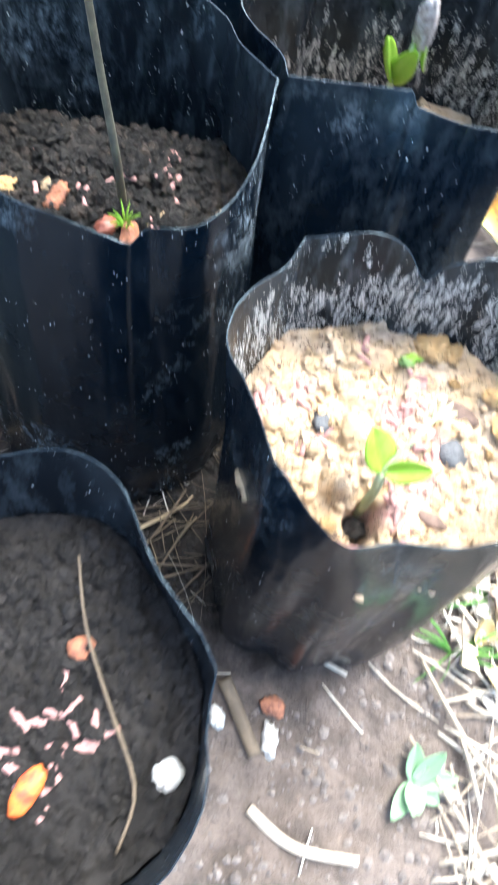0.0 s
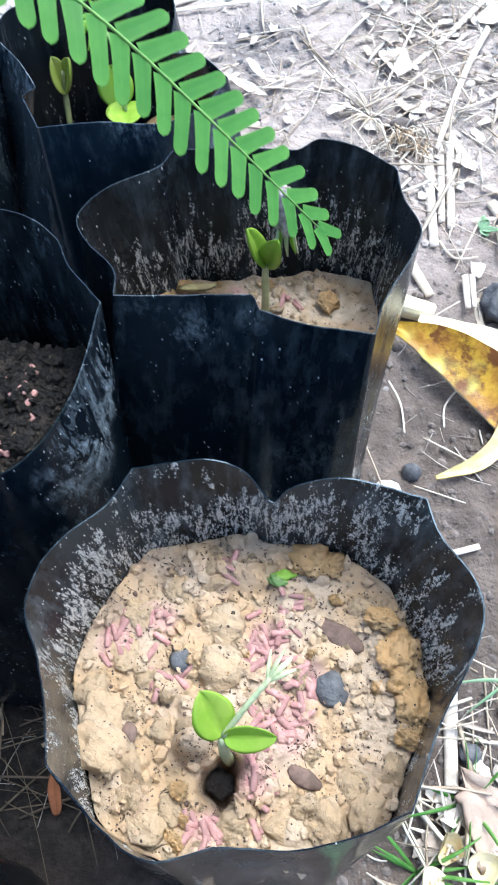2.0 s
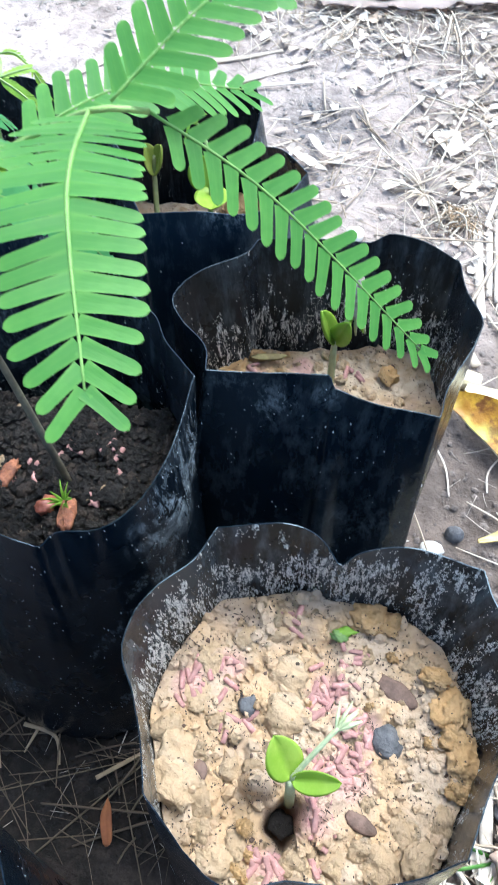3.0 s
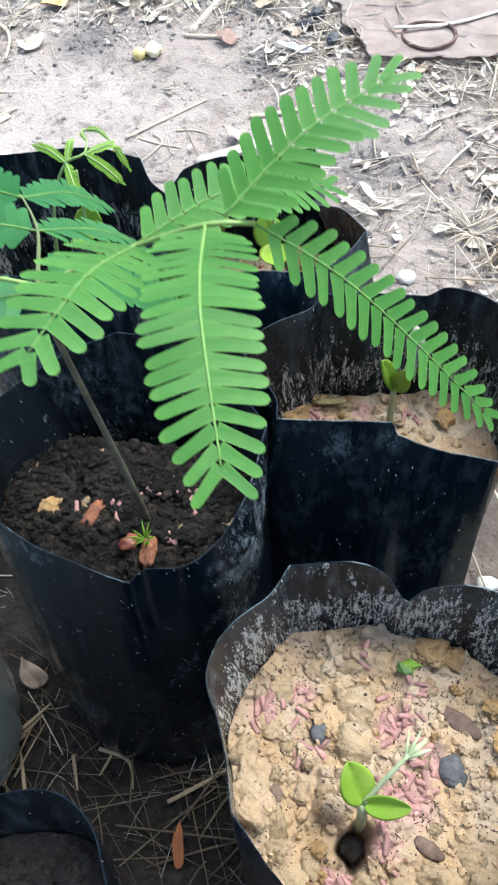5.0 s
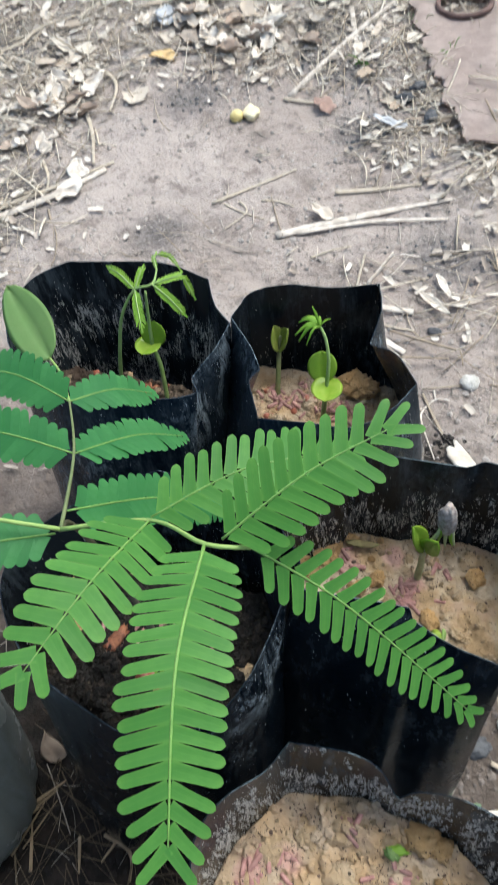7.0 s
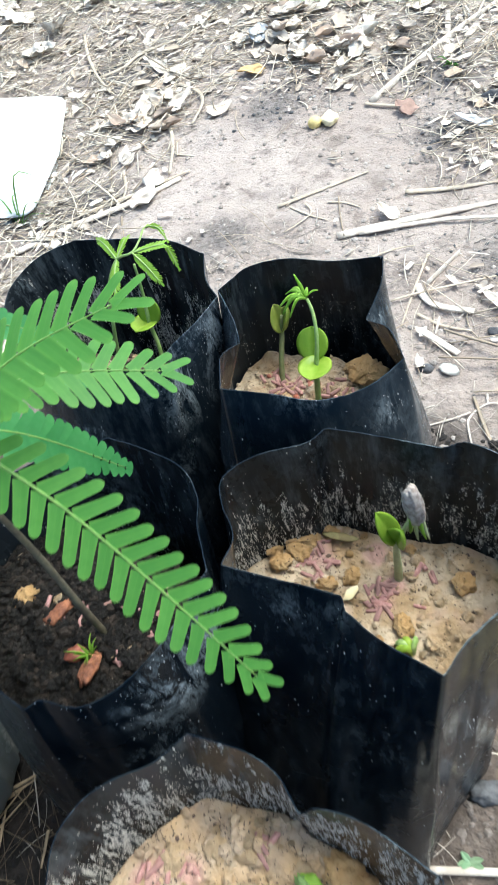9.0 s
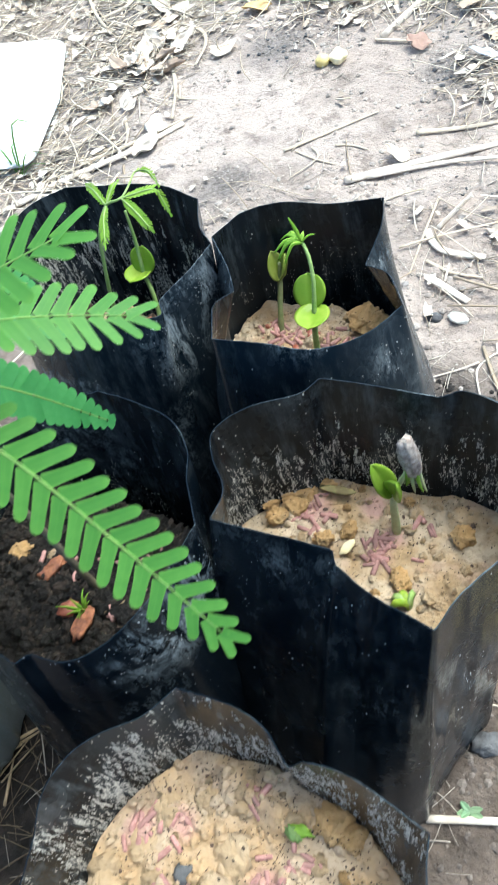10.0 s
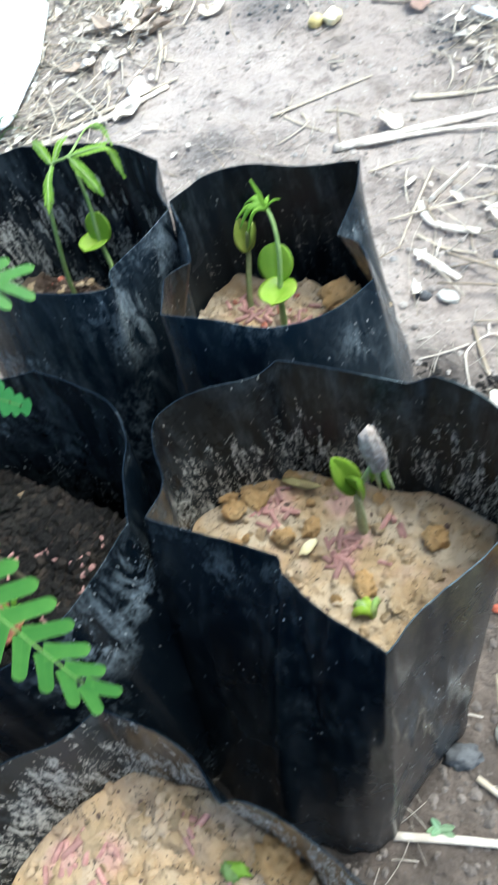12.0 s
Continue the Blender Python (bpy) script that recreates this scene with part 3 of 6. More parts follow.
        for i in range(n):
            lip = bm.faces.new((outer[-1][i], outer[-1][(i + 1) % n], inner[-1][(i + 1) % n], inner[-1][i]))
            for e in lip.edges:
                e.smooth = False
        bm.faces.new(outer[0])
        bmesh.ops.recalc_face_normals(bm, faces=bm.faces)
        part("film", bm, [outside, inside], self.ob)

    def height(self, x, y):
        """The soil's surface."""
        p = Vector((x, y, self.seed))
        h = self.rough * (noise.noise(p * 45) + 0.6 * noise.noise(p * 110) + 0.3 * noise.noise(p * 260))
        h += self.slope[0] * (x - self.c.x) + self.slope[1] * (y - self.c.y)
        for px, py, pr, up in self.mounds:
            d = ((x - px) ** 2 + (y - py) ** 2) / (pr * pr)
            if d < 1:
                h += up * (1 - d) ** 0.7
        for px, py, pr, depth in self.pits:
            d = ((x - px) ** 2 + ((y - py) * 0.85) ** 2) / (pr * (1 + 0.45 * noise.noise(Vector(((x - px) * 160, (y - py) * 160, 3))))) ** 2
            h -= depth * math.exp(-d ** 3)
        return self.soil_z + h

    def soil(self, material, label):
        bm = bmesh.new()
        edge = self.edge = [self.wall(i, self.soil_z / self.rim[i].z) for i in range(self.N)]
        for e in edge:
            k = 0.003 * noise.noise(e * 60)
            e.y, e.x = min(e.y, self.back + 0.12 * max(0, e.y - self.back) + k), max(e.x, self.left + k)
        rings = 90
        mid = bm.verts.new((self.c.x, self.c.y, self.height(self.c.x, self.c.y)))
        rows = []
        for k in range(1, rings + 1):
            f = k / rings
            row = []
            for e in edge:
                x, y = self.c.x + (e.x - self.c.x) * f * 0.992, self.c.y + (e.y - self.c.y) * f * 0.992
                row.append(bm.verts.new((x, y, self.height(x, y) - (0.004 if k == rings else 0))))
            rows.append(row)
        n = self.N
        for i in range(n):
            bm.faces.new((mid, rows[0][i], rows[0][(i + 1) % n]))
        for a, b in zip(rows, rows[1:]):
            for i in range(n):
                bm.faces.new((a[i], b[i], b[(i + 1) % n], a[(i + 1) % n]))
        bmesh.ops.recalc_face_normals(bm, faces=bm.faces)
        self.bed = part("soil", bm, material, self.ob, label)

    def spot(self, rnd, reach=0.93):
        e, f = rnd.choice(self.edge), math.sqrt(rnd.random()) * reach
        return self.c.x + (e.x - self.c.x) * f, self.c.y + (e.y - self.c.y) * f

    def clods(self, meshes, count, lo, hi, rnd, spots=(), name="clod", sink=0.35):
        done = list(spots) + [(*self.spot(rnd), lo + (hi - lo) * rnd.random() ** 2.2) for _ in range(count)]
        for x, y, r in done:
            if any((x - q[0]) ** 2 + (y - q[1]) ** 2 < (q[2] + r) ** 2 for q in self.pits):
                continue
            m = Matrix.Translation((x, y, self.height(x, y) + r * (0.5 - sink) * 0.4)) @ pose(0, 0, 0, rnd.uniform(-25, 25), rnd.uniform(-25, 25), rnd.uniform(0, 360)) @ Matrix.Diagonal((r / 0.005 * rnd.uniform(0.9, 1.3), r / 0.005 * rnd.uniform(0.8, 1.1), r / 0.005 * rnd.uniform(0.5, 0.8), 1))
            shared(name, rnd.choice(meshes), self.bed, m)


LABEL = "black polythene grow bag splashed with grit, "
bag_a = Bag([(11.0, 21.9, 19.6, 1), (13.5, 22.2, 20.2), (14.9, 22.0, 19.8), (15.9, 21.3, 18.8, 1), (16.7, 21.7, 19.6), (18.4, 21.8, 20.2), (21.1, 21.4, 19.9, 1),
             (21.5, 20.0, 20.0), (22.4, 18.6, 20.3), (22.6, 17.3, 20.3), (22.1, 15.9, 20.2), (21.2, 14.2, 20.0), (20.3, 11.9, 20.0, 1), (18.9, 11.2, 19.6),
             (17.0, 10.7, 19.2), (14.9, 10.6, 19.3), (13.2, 10.2, 19.6), (11.9, 10.8, 20.2), (10.3, 12.3, 21.2, 1), (9.9, 13.6, 20.8), (9.2, 15.2, 20.4),
             (8.5, 16.5, 20.2), (8.5, 17.8, 20.1), (9.1, 19.1, 20.0), (10.3, 20.4, 19.7)],
            0.150, 6.2, (15.5, 16.2), 5.6, FILM_IN, LABEL + "filled with tan soil", SOIL_TAN, "lumpy tan clay soil", 0.0017, pits=[(0.1465, 0.1225, 0.0062, 0.03), (0.149, 0.1275, 0.0042, 0.014)], mounds=95, low=0.3, bulges=[(-62, 6, 0.004, 6), (-74, 5, -0.003, 6), (-98, 7, 0.004, 6), (-112, 5, -0.003, 6), (-135, 7, 0.004, 6), (-40, 6, 0.003, 6)])
bag_b = Bag([(9.6, 28.2, 21.1, 1), (12.2, 28.5, 20.9), (14.7, 28.8, 20.8, 1), (14.95, 28.4, 20.45, 1), (16.7, 27.75, 20.6), (19.3, 27.2, 20.9, 1), (19.8, 29.2, 20.6), (21.0, 31.8, 20.4),
             (21.3, 33.2, 20.3), (20.7, 35.0, 20.0), (20.5, 37.0, 19.8, 1), (18.6, 37.5, 20.4), (17.1, 37.6, 20.6), (16.1, 37.2, 20.3, 1), (14.0, 36.9, 20.6),
             (12.3, 36.7, 20.6), (10.8, 36.5, 20.6, 1), (10.2, 35.3, 20.7), (8.3, 33.9, 20.8), (7.4, 32.3, 20.8), (8.0, 31.0, 20.7), (9.2, 29.8, 20.7)],
            0.134, 6.3, (14.3, 32.4), 6.0, FILM_IN_MID, LABEL + "filled with buff soil", SOIL_BROWN, "buff loamy soil", 0.002, keep=0.95, low=0.9, mounds=50, film=FILM_B, bulges=[(-126, 26, 0.024, 1.6), (-80, 17, 0.014, 1.6), (-90, 5, 0.006, 5), (-80, 4, -0.003, 5), (-60, 6, 0.004, 4), (-95, 26, 0.024, 0.7)])
bag_c = Bag([(9.2, 27.7, 21.3, 1), (9.0, 25.4, 21.0), (8.3, 22.6, 20.8), (6.9, 20.9, 20.7), (5.3, 20.5, 20.7), (4.6, 19.9, 20.4, 1), (2.9, 20.2, 20.7), (0.2, 20.9, 20.8),
             (-2.6, 22.4, 20.9), (-4.4, 24.8, 21.0), (-4.0, 27.6, 21.0), (-1.7, 30.6, 21.0), (0.9, 32.4, 21.2, 1), (3.2, 32.5, 20.9), (5.2, 32.2, 20.9),
             (6.8, 31.0, 21.0), (7.6, 29.6, 21.0)],
            0.160, 6.3, (2.4, 26.2), 6.0, FILM_IN_CLEAN, LABEL + "filled with dark soil", SOIL_DARK, "dark crumbly peaty soil", 0.0042, keep=0.6, low=0.4, mounds=90, film=FILM_C, back=0.290, bulges=[(-8, 24, 0.008, 1.6), (-105, 50, 0.014, 1.0)])
bag_d = Bag([(3.8, 38.8, 21.0, 1), (3.4, 39.8, 20.4), (3.6, 41.1, 19.9, 1), (2.6, 42.3, 20.3), (0.9, 43.9, 20.7, 1), (1.0, 45.4, 20.3), (1.3, 47.0, 20.0), (3.4, 47.9, 20.2), (6.0, 48.3, 20.1), (8.9, 49.3, 20.1, 1),
             (9.5, 47.4, 19.8), (9.3, 45.4, 18.9, 1), (11.0, 44.4, 19.6), (12.6, 42.2, 20.0, 1), (12.0, 40.9, 19.9), (11.2, 39.4, 20.1), (9.8, 37.7, 20.9), (8.0, 37.2, 21.3),
             (6.4, 37.0, 21.3), (4.9, 36.9, 21.1, 1)],
            0.131, 6.9, (6.9, 43.6), 5.6, FILM_IN_CLEAN, LABEL + "one corner folded inwards", SOIL_BROWN, "buff soil strewn with husks", 0.0025, keep=0.25, low=0.15, mounds=60, back=0.466, left=0.006, film=FILM_D, bulges=[(-12, 28, 0.011, 1.6)])
bag_e = Bag([(0.9, 43.7, 20.4, 1), (0.7, 41.6, 20.4), (0.1, 39.2, 20.3, 1), (0.6, 38.2, 20.2), (-1.6, 37.2, 20.2), (-4.6, 36.6, 20.3), (-8.0, 36.6, 20.4),
             (-11.4, 38.2, 20.5), (-13.2, 41.0, 20.6), (-13.0, 44.0, 20.7), (-11.3, 46.0, 20.8, 1), (-8.8, 46.6, 20.8), (-4.8, 47.2, 20.9), (-1.6, 46.7, 20.7, 1),
             (-0.5, 44.8, 20.5)],
            0.136, 6.5, (-6.2, 41.8), 5.9, FILM_IN_STAINED, LABEL + "filled with brown soil", SOIL_MIXED, "brown soil with reddish crumbs", 0.003, keep=0.45, mounds=60, film=FILM_E, back=0.424, bulges=[(0, 30, 0.006, 1.6)])
bag_f = Bag([(2.4, 11.8, 20.4), (4.1, 12.0, 20.5), (5.5, 11.3, 20.6), (6.3, 10.2, 20.6), (7.3, 8.5, 20.5), (8.6, 7.1, 20.5), (9.3, 6.0, 20.5, 1), (9.2, 4.4, 20.4),
             (9.3, 2.4, 20.5), (8.2, 0.4, 20.5), (5.8, -1.2, 20.4), (2.6, -1.6, 20.5), (-0.4, -0.6, 20.5), (-2.4, 2.0, 20.5), (-2.9, 5.2, 20.6),
             (-1.8, 8.6, 20.5), (0.2, 10.8, 20.4)],
            0.166, 6.1, (3.2, 5.2), 5.3, FILM_IN_CLEAN, LABEL + "filled with black soil", SOIL_BLACK, "black damp soil", 0.003, keep=0.4)
bag_g = Bag([(-6.0, 22.6, 20.9), (-5.3, 20.0, 20.6), (-5.5, 17.0, 20.0), (-6.2, 14.0, 19.0), (-8.6, 11.8, 19.0), (-11.8, 11.2, 19.0), (-15.2, 12.2, 19.0),
             (-17.2, 15.2, 19.0), (-17.4, 18.8, 19.0), (-16.0, 22.4, 19.2), (-12.8, 24.6, 20.4), (-9.2, 25.2, 20.9)],
            0.150, 5.9, (-11.4, 17.8), 5.3, FILM_GREY, "dull grey polythene grow bag filled with dark soil", SOIL_DARK, "dark crumbly soil", 0.003, keep=0.5, film=FILM_GREY)

rng = random.Random(11)
CLAY_PALE = soil_material("yellowish_clay", (0.51, 0.39, 0.265), (0.08, 0.06, 0.045), (0.47, 0.335, 0.2), stain=(0.38, 0.275, 0.19))
CLODS = [lump_mesh("clod", k, CLAY_PALE, 3, 0.42, 1.5) for k in range(6)]
CLAY = soil_material("ochre_clay", (0.58, 0.39, 0.2), (0.1, 0.07, 0.05), (0.54, 0.33, 0.145))
OCHRE = [lump_mesh("clod", k + 20, CLAY, 4, 0.45, 1.5) for k in range(5)]
BLACK_CRUMBS = [lump_mesh("crumb", k + 50, SOIL_BLACK, 3, 0.5, 1.5) for k in range(4)]
DARK_CRUMBS = [lump_mesh("crumb", k + 40, SOIL_DARK, 3, 0.5, 1.5) for k in range(6)]
BUFF_CRUMBS = [lump_mesh("crumb", k + 60, SOIL_BROWN, 3, 0.5, 1.5) for k in range(6)]
HUSKS = [lump_mesh("crumb", k + 80, CHIP_BROWN, 1, 0.4, 1.7) for k in range(4)]
RED_CRUMBS = [lump_mesh("crumb", k + 90, RED_SHELL, 1, 0.4, 1.7) for k in range(4)]

bag_a.clods(OCHRE, 10, 0.0015, 0.0035, rng, [(0.209, 0.171, 0.0085), (0.176, 0.2045, 0.006), (0.184, 0.203, 0.0055), (0.214, 0.152, 0.0075), (0.211, 0.16, 0.006), (0.202, 0.182, 0.005), (0.213, 0.143, 0.005)], sink=-0.3)
bag_a.clods(CLODS, 80, 0.0012, 0.0042, rng, [(0.105, 0.132, 0.0085), (0.143, 0.177, 0.0085), (0.144, 0.161, 0.008), (0.099, 0.152, 0.007), (0.125, 0.139, 0.006), (0.133, 0.124, 0.008),
                                           (0.111, 0.18, 0.006), (0.104, 0.143, 0.008), (0.126, 0.19, 0.006),
                                           (0.196, 0.187, 0.0045), (0.206, 0.13, 0.006), (0.108, 0.165, 0.0065), (0.118, 0.156, 0.005), (0.115, 0.127, 0.006), (0.16, 0.198, 0.005), (0.138, 0.193, 0.005), (0.152, 0.112, 0.005), (0.168, 0.113, 0.006), (0.176, 0.119, 0.005), (0.198, 0.118, 0.007), (0.185, 0.114, 0.0065), (0.192, 0.125, 0.006), (0.124, 0.11, 0.0065), (0.131, 0.115, 0.005), (0.118, 0.118, 0.005)], sink=0.95)
bag_a.clods(HUSKS, 130, 0.0005, 0.0012, rng, name="husk")
bag_b.clods(OCHRE, 10, 0.002, 0.004, rng, [(0.087, 0.338, 0.0062), (0.091, 0.322, 0.0055), (0.099, 0.344, 0.0055), (0.096, 0.331, 0.005), (0.109, 0.347, 0.0045), (0.084, 0.329, 0.0045), (0.161, 0.312, 0.0052), (0.118, 0.319, 0.005), (0.181, 0.343, 0.005), (0.096, 0.338, 0.005), (0.1, 0.331, 0.004)], sink=-0.7)
bag_b.clods(BUFF_CRUMBS, 70, 0.001, 0.0035, rng)
bag_b.clods(HUSKS, 40, 0.0006, 0.0018, rng, name="husk")
bag_c.clods(DARK_CRUMBS, 170, 0.001, 0.0042, rng, name="crumb")
bag_c.clods(BUFF_CRUMBS, 6, 0.0015, 0.003, rng, [(0.076, 0.25, 0.005)], name="crumb")
bag_c.clods(OCHRE, 1, 0.0015, 0.002, rng, [(-0.018, 0.247, 0.0052)], name="crumb")
bag_d.clods(BUFF_CRUMBS, 40, 0.001, 0.003, rng)
bag_d.clods(OCHRE, 4, 0.001, 0.003, rng, [(0.084, 0.461, 0.0085), (0.092, 0.459, 0.007), (0.077, 0.463, 0.006)], sink=-0.5)
bag_d.clods(RED_CRUMBS, 40, 0.001, 0.003, rng, name="husk")
bag_e.clods(RED_CRUMBS, 30, 0.001, 0.003, rng, [(-0.055, 0.418, 0.006)], name="crumb")
bag_e.clods(BUFF_CRUMBS, 40, 0.0015, 0.004, rng)
bag_f.clods(BLACK_CRUMBS, 230, 0.0012, 0.004, rng, name="crumb")
bag_g.clods(DARK_CRUMBS, 40, 0.0015, 0.005, rng, name="crumb")


ICO = lump(5, 1, 0.75, 1.9)
ICO_V, ICO_F = [v.co.copy() for v in ICO.verts], [[v.index for v in q.verts] for q in ICO.faces]
ICO.free()


def crumb_shape(lo, hi):
    def shape(rnd):
        r = lo + (hi - lo) * rnd.random() ** 2.5
        k = (r * rnd.uniform(0.8, 1.3), r * rnd.uniform(0.8, 1.2), r * rnd.uniform(0.45, 0.8))
        return [Vector((q.x * k[0], q.y * k[1], q.z * k[2] + k[2] * 0.05)) for q in ICO_V], ICO_F
    return shape


def crumb_bed(bag, count, lo, hi, rnd, material, label):
    """Loose crumbs strewn all over a bag's soil."""
    shape = crumb_shape(lo, hi)
    verts, faces = [], []
    for _ in range(count):
        x, y = bag.spot(rnd, 0.97)
        if any((x - q[0]) ** 2 + (y - q[1]) ** 2 < (q[2] + 0.002) ** 2 for q in bag.pits):
            continue
        v, f = shape(rnd)
        m = Matrix.Translation((x, y, bag.height(x, y) + 0.0004)) @ pose(0, 0, 0, rnd.uniform(-40, 40), rnd.uniform(-40, 40), rnd.uniform(0, 360))
        n = len(verts)
        verts += [m @ q for q in v]
        faces += [[n + i for i in face] for face in f]
    me = bpy.data.meshes.new("loose_crumbs")
    me.from_pydata(verts, [], faces)
    me.materials.append(material)
    return tagged(new("loose_crumbs", me), label, "soil crumbs", kind="stuff")


crumb_bed(bag_a, 750, 0.0005, 0.003, rng, SOIL_TAN, "tan crumbs of clay soil")
crumb_bed(bag_b, 300, 0.0005, 0.0025, rng, SOIL_BROWN, "buff crumbs of soil")
crumb_bed(bag_c, 6000, 0.0004, 0.0026, rng, SOIL_DARK, "dark granular crumbs of potting soil")
crumb_bed(bag_d, 500, 0.0005, 0.0022, rng, SOIL_BROWN, "buff crumbs of soil")
crumb_bed(bag_e, 900, 0.0006, 0.003, rng, SOIL_MIXED, "brown crumbs of soil")
crumb_bed(bag_f, 1500, 0.0006, 0.003, rng, SOIL_BLACK, "black crumbs of damp soil")


def slivers(bag, count, rnd, material):
    """Charred husk slivers strewn over the soil."""
    verts, faces = [], []
    while len(verts) < 5 * count:
        x, y = bag.spot(rnd, 0.97)
        if rnd.random() > 0.35 + 2.2 * noise.noise(Vector((x * 90, y * 90, 1))):
            continue
        a, ln, w = rnd.random() * 6.283, rnd.uniform(0.0003, 0.0009) * rnd.choice((1, 1, 1, 2)), rnd.uniform(0.00012, 0.0003)
        d, e = Vector((math.cos(a), math.sin(a), rnd.uniform(-0.3, 0.3))) * ln, Vector((-math.sin(a), math.cos(a), 0)) * w
        c = Vector((x, y, bag.height(x, y) + 0.0006))
        n = len(verts)
        verts += [c - d, c + e, c + d, c - e, c + Vector((0, 0, w * 1.3))]
        faces += [(n, n + 1, n + 4), (n + 1, n + 2, n + 4), (n + 2, n + 3, n + 4), (n + 3, n, n + 4)]
    me = bpy.data.meshes.new("husk_slivers")
    me.from_pydata(verts, [], faces)
    me.materials.append(material)
    return tagged(new("husk_slivers", me), "dark charred husk slivers strewn over soil", "husks", kind="stuff")


CHARRED = plain("charred_husk", (0.035, 0.03, 0.028), (0.06, 0.05, 0.045), 0.7, 0.3, 300, 0, True, (0.16, 0.11, 0.08))
slivers(bag_a, 1500, rng, CHARRED)
slivers(bag_b, 280, rng, CHARRED)
slivers(bag_d, 300, rng, CHARRED)
slivers(bag_c, 900, rng, plain("pale_fibre", (0.25, 0.2, 0.15), (0.35, 0.28, 0.2), 0.7, 0.3, 300, 0, True))


# ---- fertiliser pellets ----
def pellet_mesh():
    bm = bmesh.new()
    rings = []
    for y, r in ((-0.5, 0.30), (-0.46, 0.42), (-0.2, 0.45), (0.15, 0.44), (0.45, 0.43), (0.5, 0.3)):
        rings.append([bm.verts.new((r * 0.003 * math.cos(a), y * 0.0085, r * 0.003 * math.sin(a))) for a in (2 * math.pi * j / 9 for j in range(9))])
    for a, b in zip(rings, rings[1:]):
        for j in range(9):
            bm.faces.new((a[j], b[j], b[(j + 1) % 9], a[(j + 1) % 9]))
    bm.faces.new(rings[0])
    bm.faces.new(rings[-1][::-1])
    ob = finish("pellet", bm, PELLET)
    me = ob.data
    bpy.data.objects.remove(ob)
    return me


PELLETS = pellet_mesh()


def pellets(bag, clusters, rnd, what):
    for cx, cy, spread, count in clusters:
        for _ in range(count):
            x, y = rnd.gauss(cx, spread), rnd.gauss(cy, spread)
            if (x - bag.c.x) ** 2 + (y - bag.c.y) ** 2 > (bag.r * 0.93) ** 2 or any((x - q[0]) ** 2 + (y - q[1]) ** 2 < (q[2] + 0.003) ** 2 for q in bag.pits):
                continue
            s = rnd.uniform(0.72, 1.08)
            m = Matrix.Translation((x, y, bag.height(x, y) + 0.0003)) @ pose(0, 0, 0, rnd.uniform(-12, 12), 0, rnd.uniform(0, 360)) @ Matrix.Scale(s, 4)
            tagged(shared("pellet", PELLETS, None, m), "dusty pink fertiliser pellet lying on " + what, "pellet", "pellets on the soil of a bag")


pellets(bag_a, [(0.157, 0.172, 0.004, 12), (0.166, 0.174, 0.005, 9), (0.176, 0.157, 0.005, 13), (0.165, 0.143, 0.005, 14), (0.159, 0.128, 0.0035, 8), (0.143, 0.109, 0.004, 11),
                (0.103, 0.168, 0.005, 11), (0.126, 0.156, 0.004, 5), (0.169, 0.188, 0.004, 6), (0.148, 0.2, 0.005, 4), (0.117, 0.176, 0.008, 7), (0.16, 0.112, 0.004, 4)], rng, "tan soil")
pellets(bag_b, [(0.105, 0.334, 0.005, 9), (0.146, 0.327, 0.003, 7), (0.148, 0.317, 0.003, 7), (0.11, 0.324, 0.006, 9), (0.137, 0.321, 0.004, 5), (0.163, 0.338, 0.005, 5)], rng, "buff soil")
pellets(bag_c, [(0.046, 0.24, 0.003, 4), (0.019, 0.254, 0.008, 5), (0.004, 0.268, 0.01, 3), (0.057, 0.262, 0.006, 5), (0.034, 0.264, 0.006, 4), (0.05, 0.278, 0.004, 4)], rng, "dark soil")
pellets(bag_d, [(0.034, 0.441, 0.005, 14), (0.05, 0.445, 0.006, 14), (0.07, 0.442, 0.006, 12), (0.08, 0.436, 0.006, 8)], rng, "buff soil")
pellets(bag_f, [(0.047, 0.038, 0.006, 12), (0.056, 0.033, 0.004, 5), (0.04, 0.02, 0.006, 8), (0.036, 0.03, 0.006, 6)], rng, "black soil")


# ---- loose bits on the soil ----
def bit(name, at, size, material, label, category, turn=0, seed=1, rough=0.2, freq=1.4, sub=3):
    ob = finish(name, placed(lump(seed, sub, rough, freq), pose(*at, 0, 0, turn) @ Matrix.Diagonal((*size, 1))), material)
    return tagged(ob, label, category)


def on(bag, x, y, up=0.0):
    return (x, y, bag.height(x, y) + up)


bit("pebble", on(bag_a, 0.185, 0.157), (0.006, 0.0074, 0.0042), STONE_DARK, "smooth dark grey pebble in tan soil", "pebble", 20, 3)
bit("pebble", on(bag_a, 0.1285, 0.164), (0.0038, 0.0054, 0.0036), STONE_DARK, "small dark pebble in tan soil", "pebble", 10, 4)
# near-black lump added to deepen the hole's tone
bit("soil_plug", (0.147, 0.1235, 0.1385), (0.0048, 0.0048, 0.003), SOIL_BLACK, "dark damp soil added to darken the bottom of a hole", "soil plug", 0, 17, 0.4)
bit("wood_chip", on(bag_a, 0.176, 0.127, 0.001), (0.0065, 0.003, 0.0014), CHIP_BROWN, "flat dark brown wood chip on tan soil", "wood chip", -25, 5)
bit("wood_chip", on(bag_a, 0.114, 0.137, 0.001), (0.0028, 0.0036, 0.0014), CHIP_BROWN, "small brown wood chip on tan soil", "wood chip", 10, 6)
bit("wood_chip", on(bag_a, 0.188, 0.176, 0.0008), (0.009, 0.0042, 0.0016), CHIP_BROWN, "curved brown bark chip on tan soil", "wood chip", -30, 7)
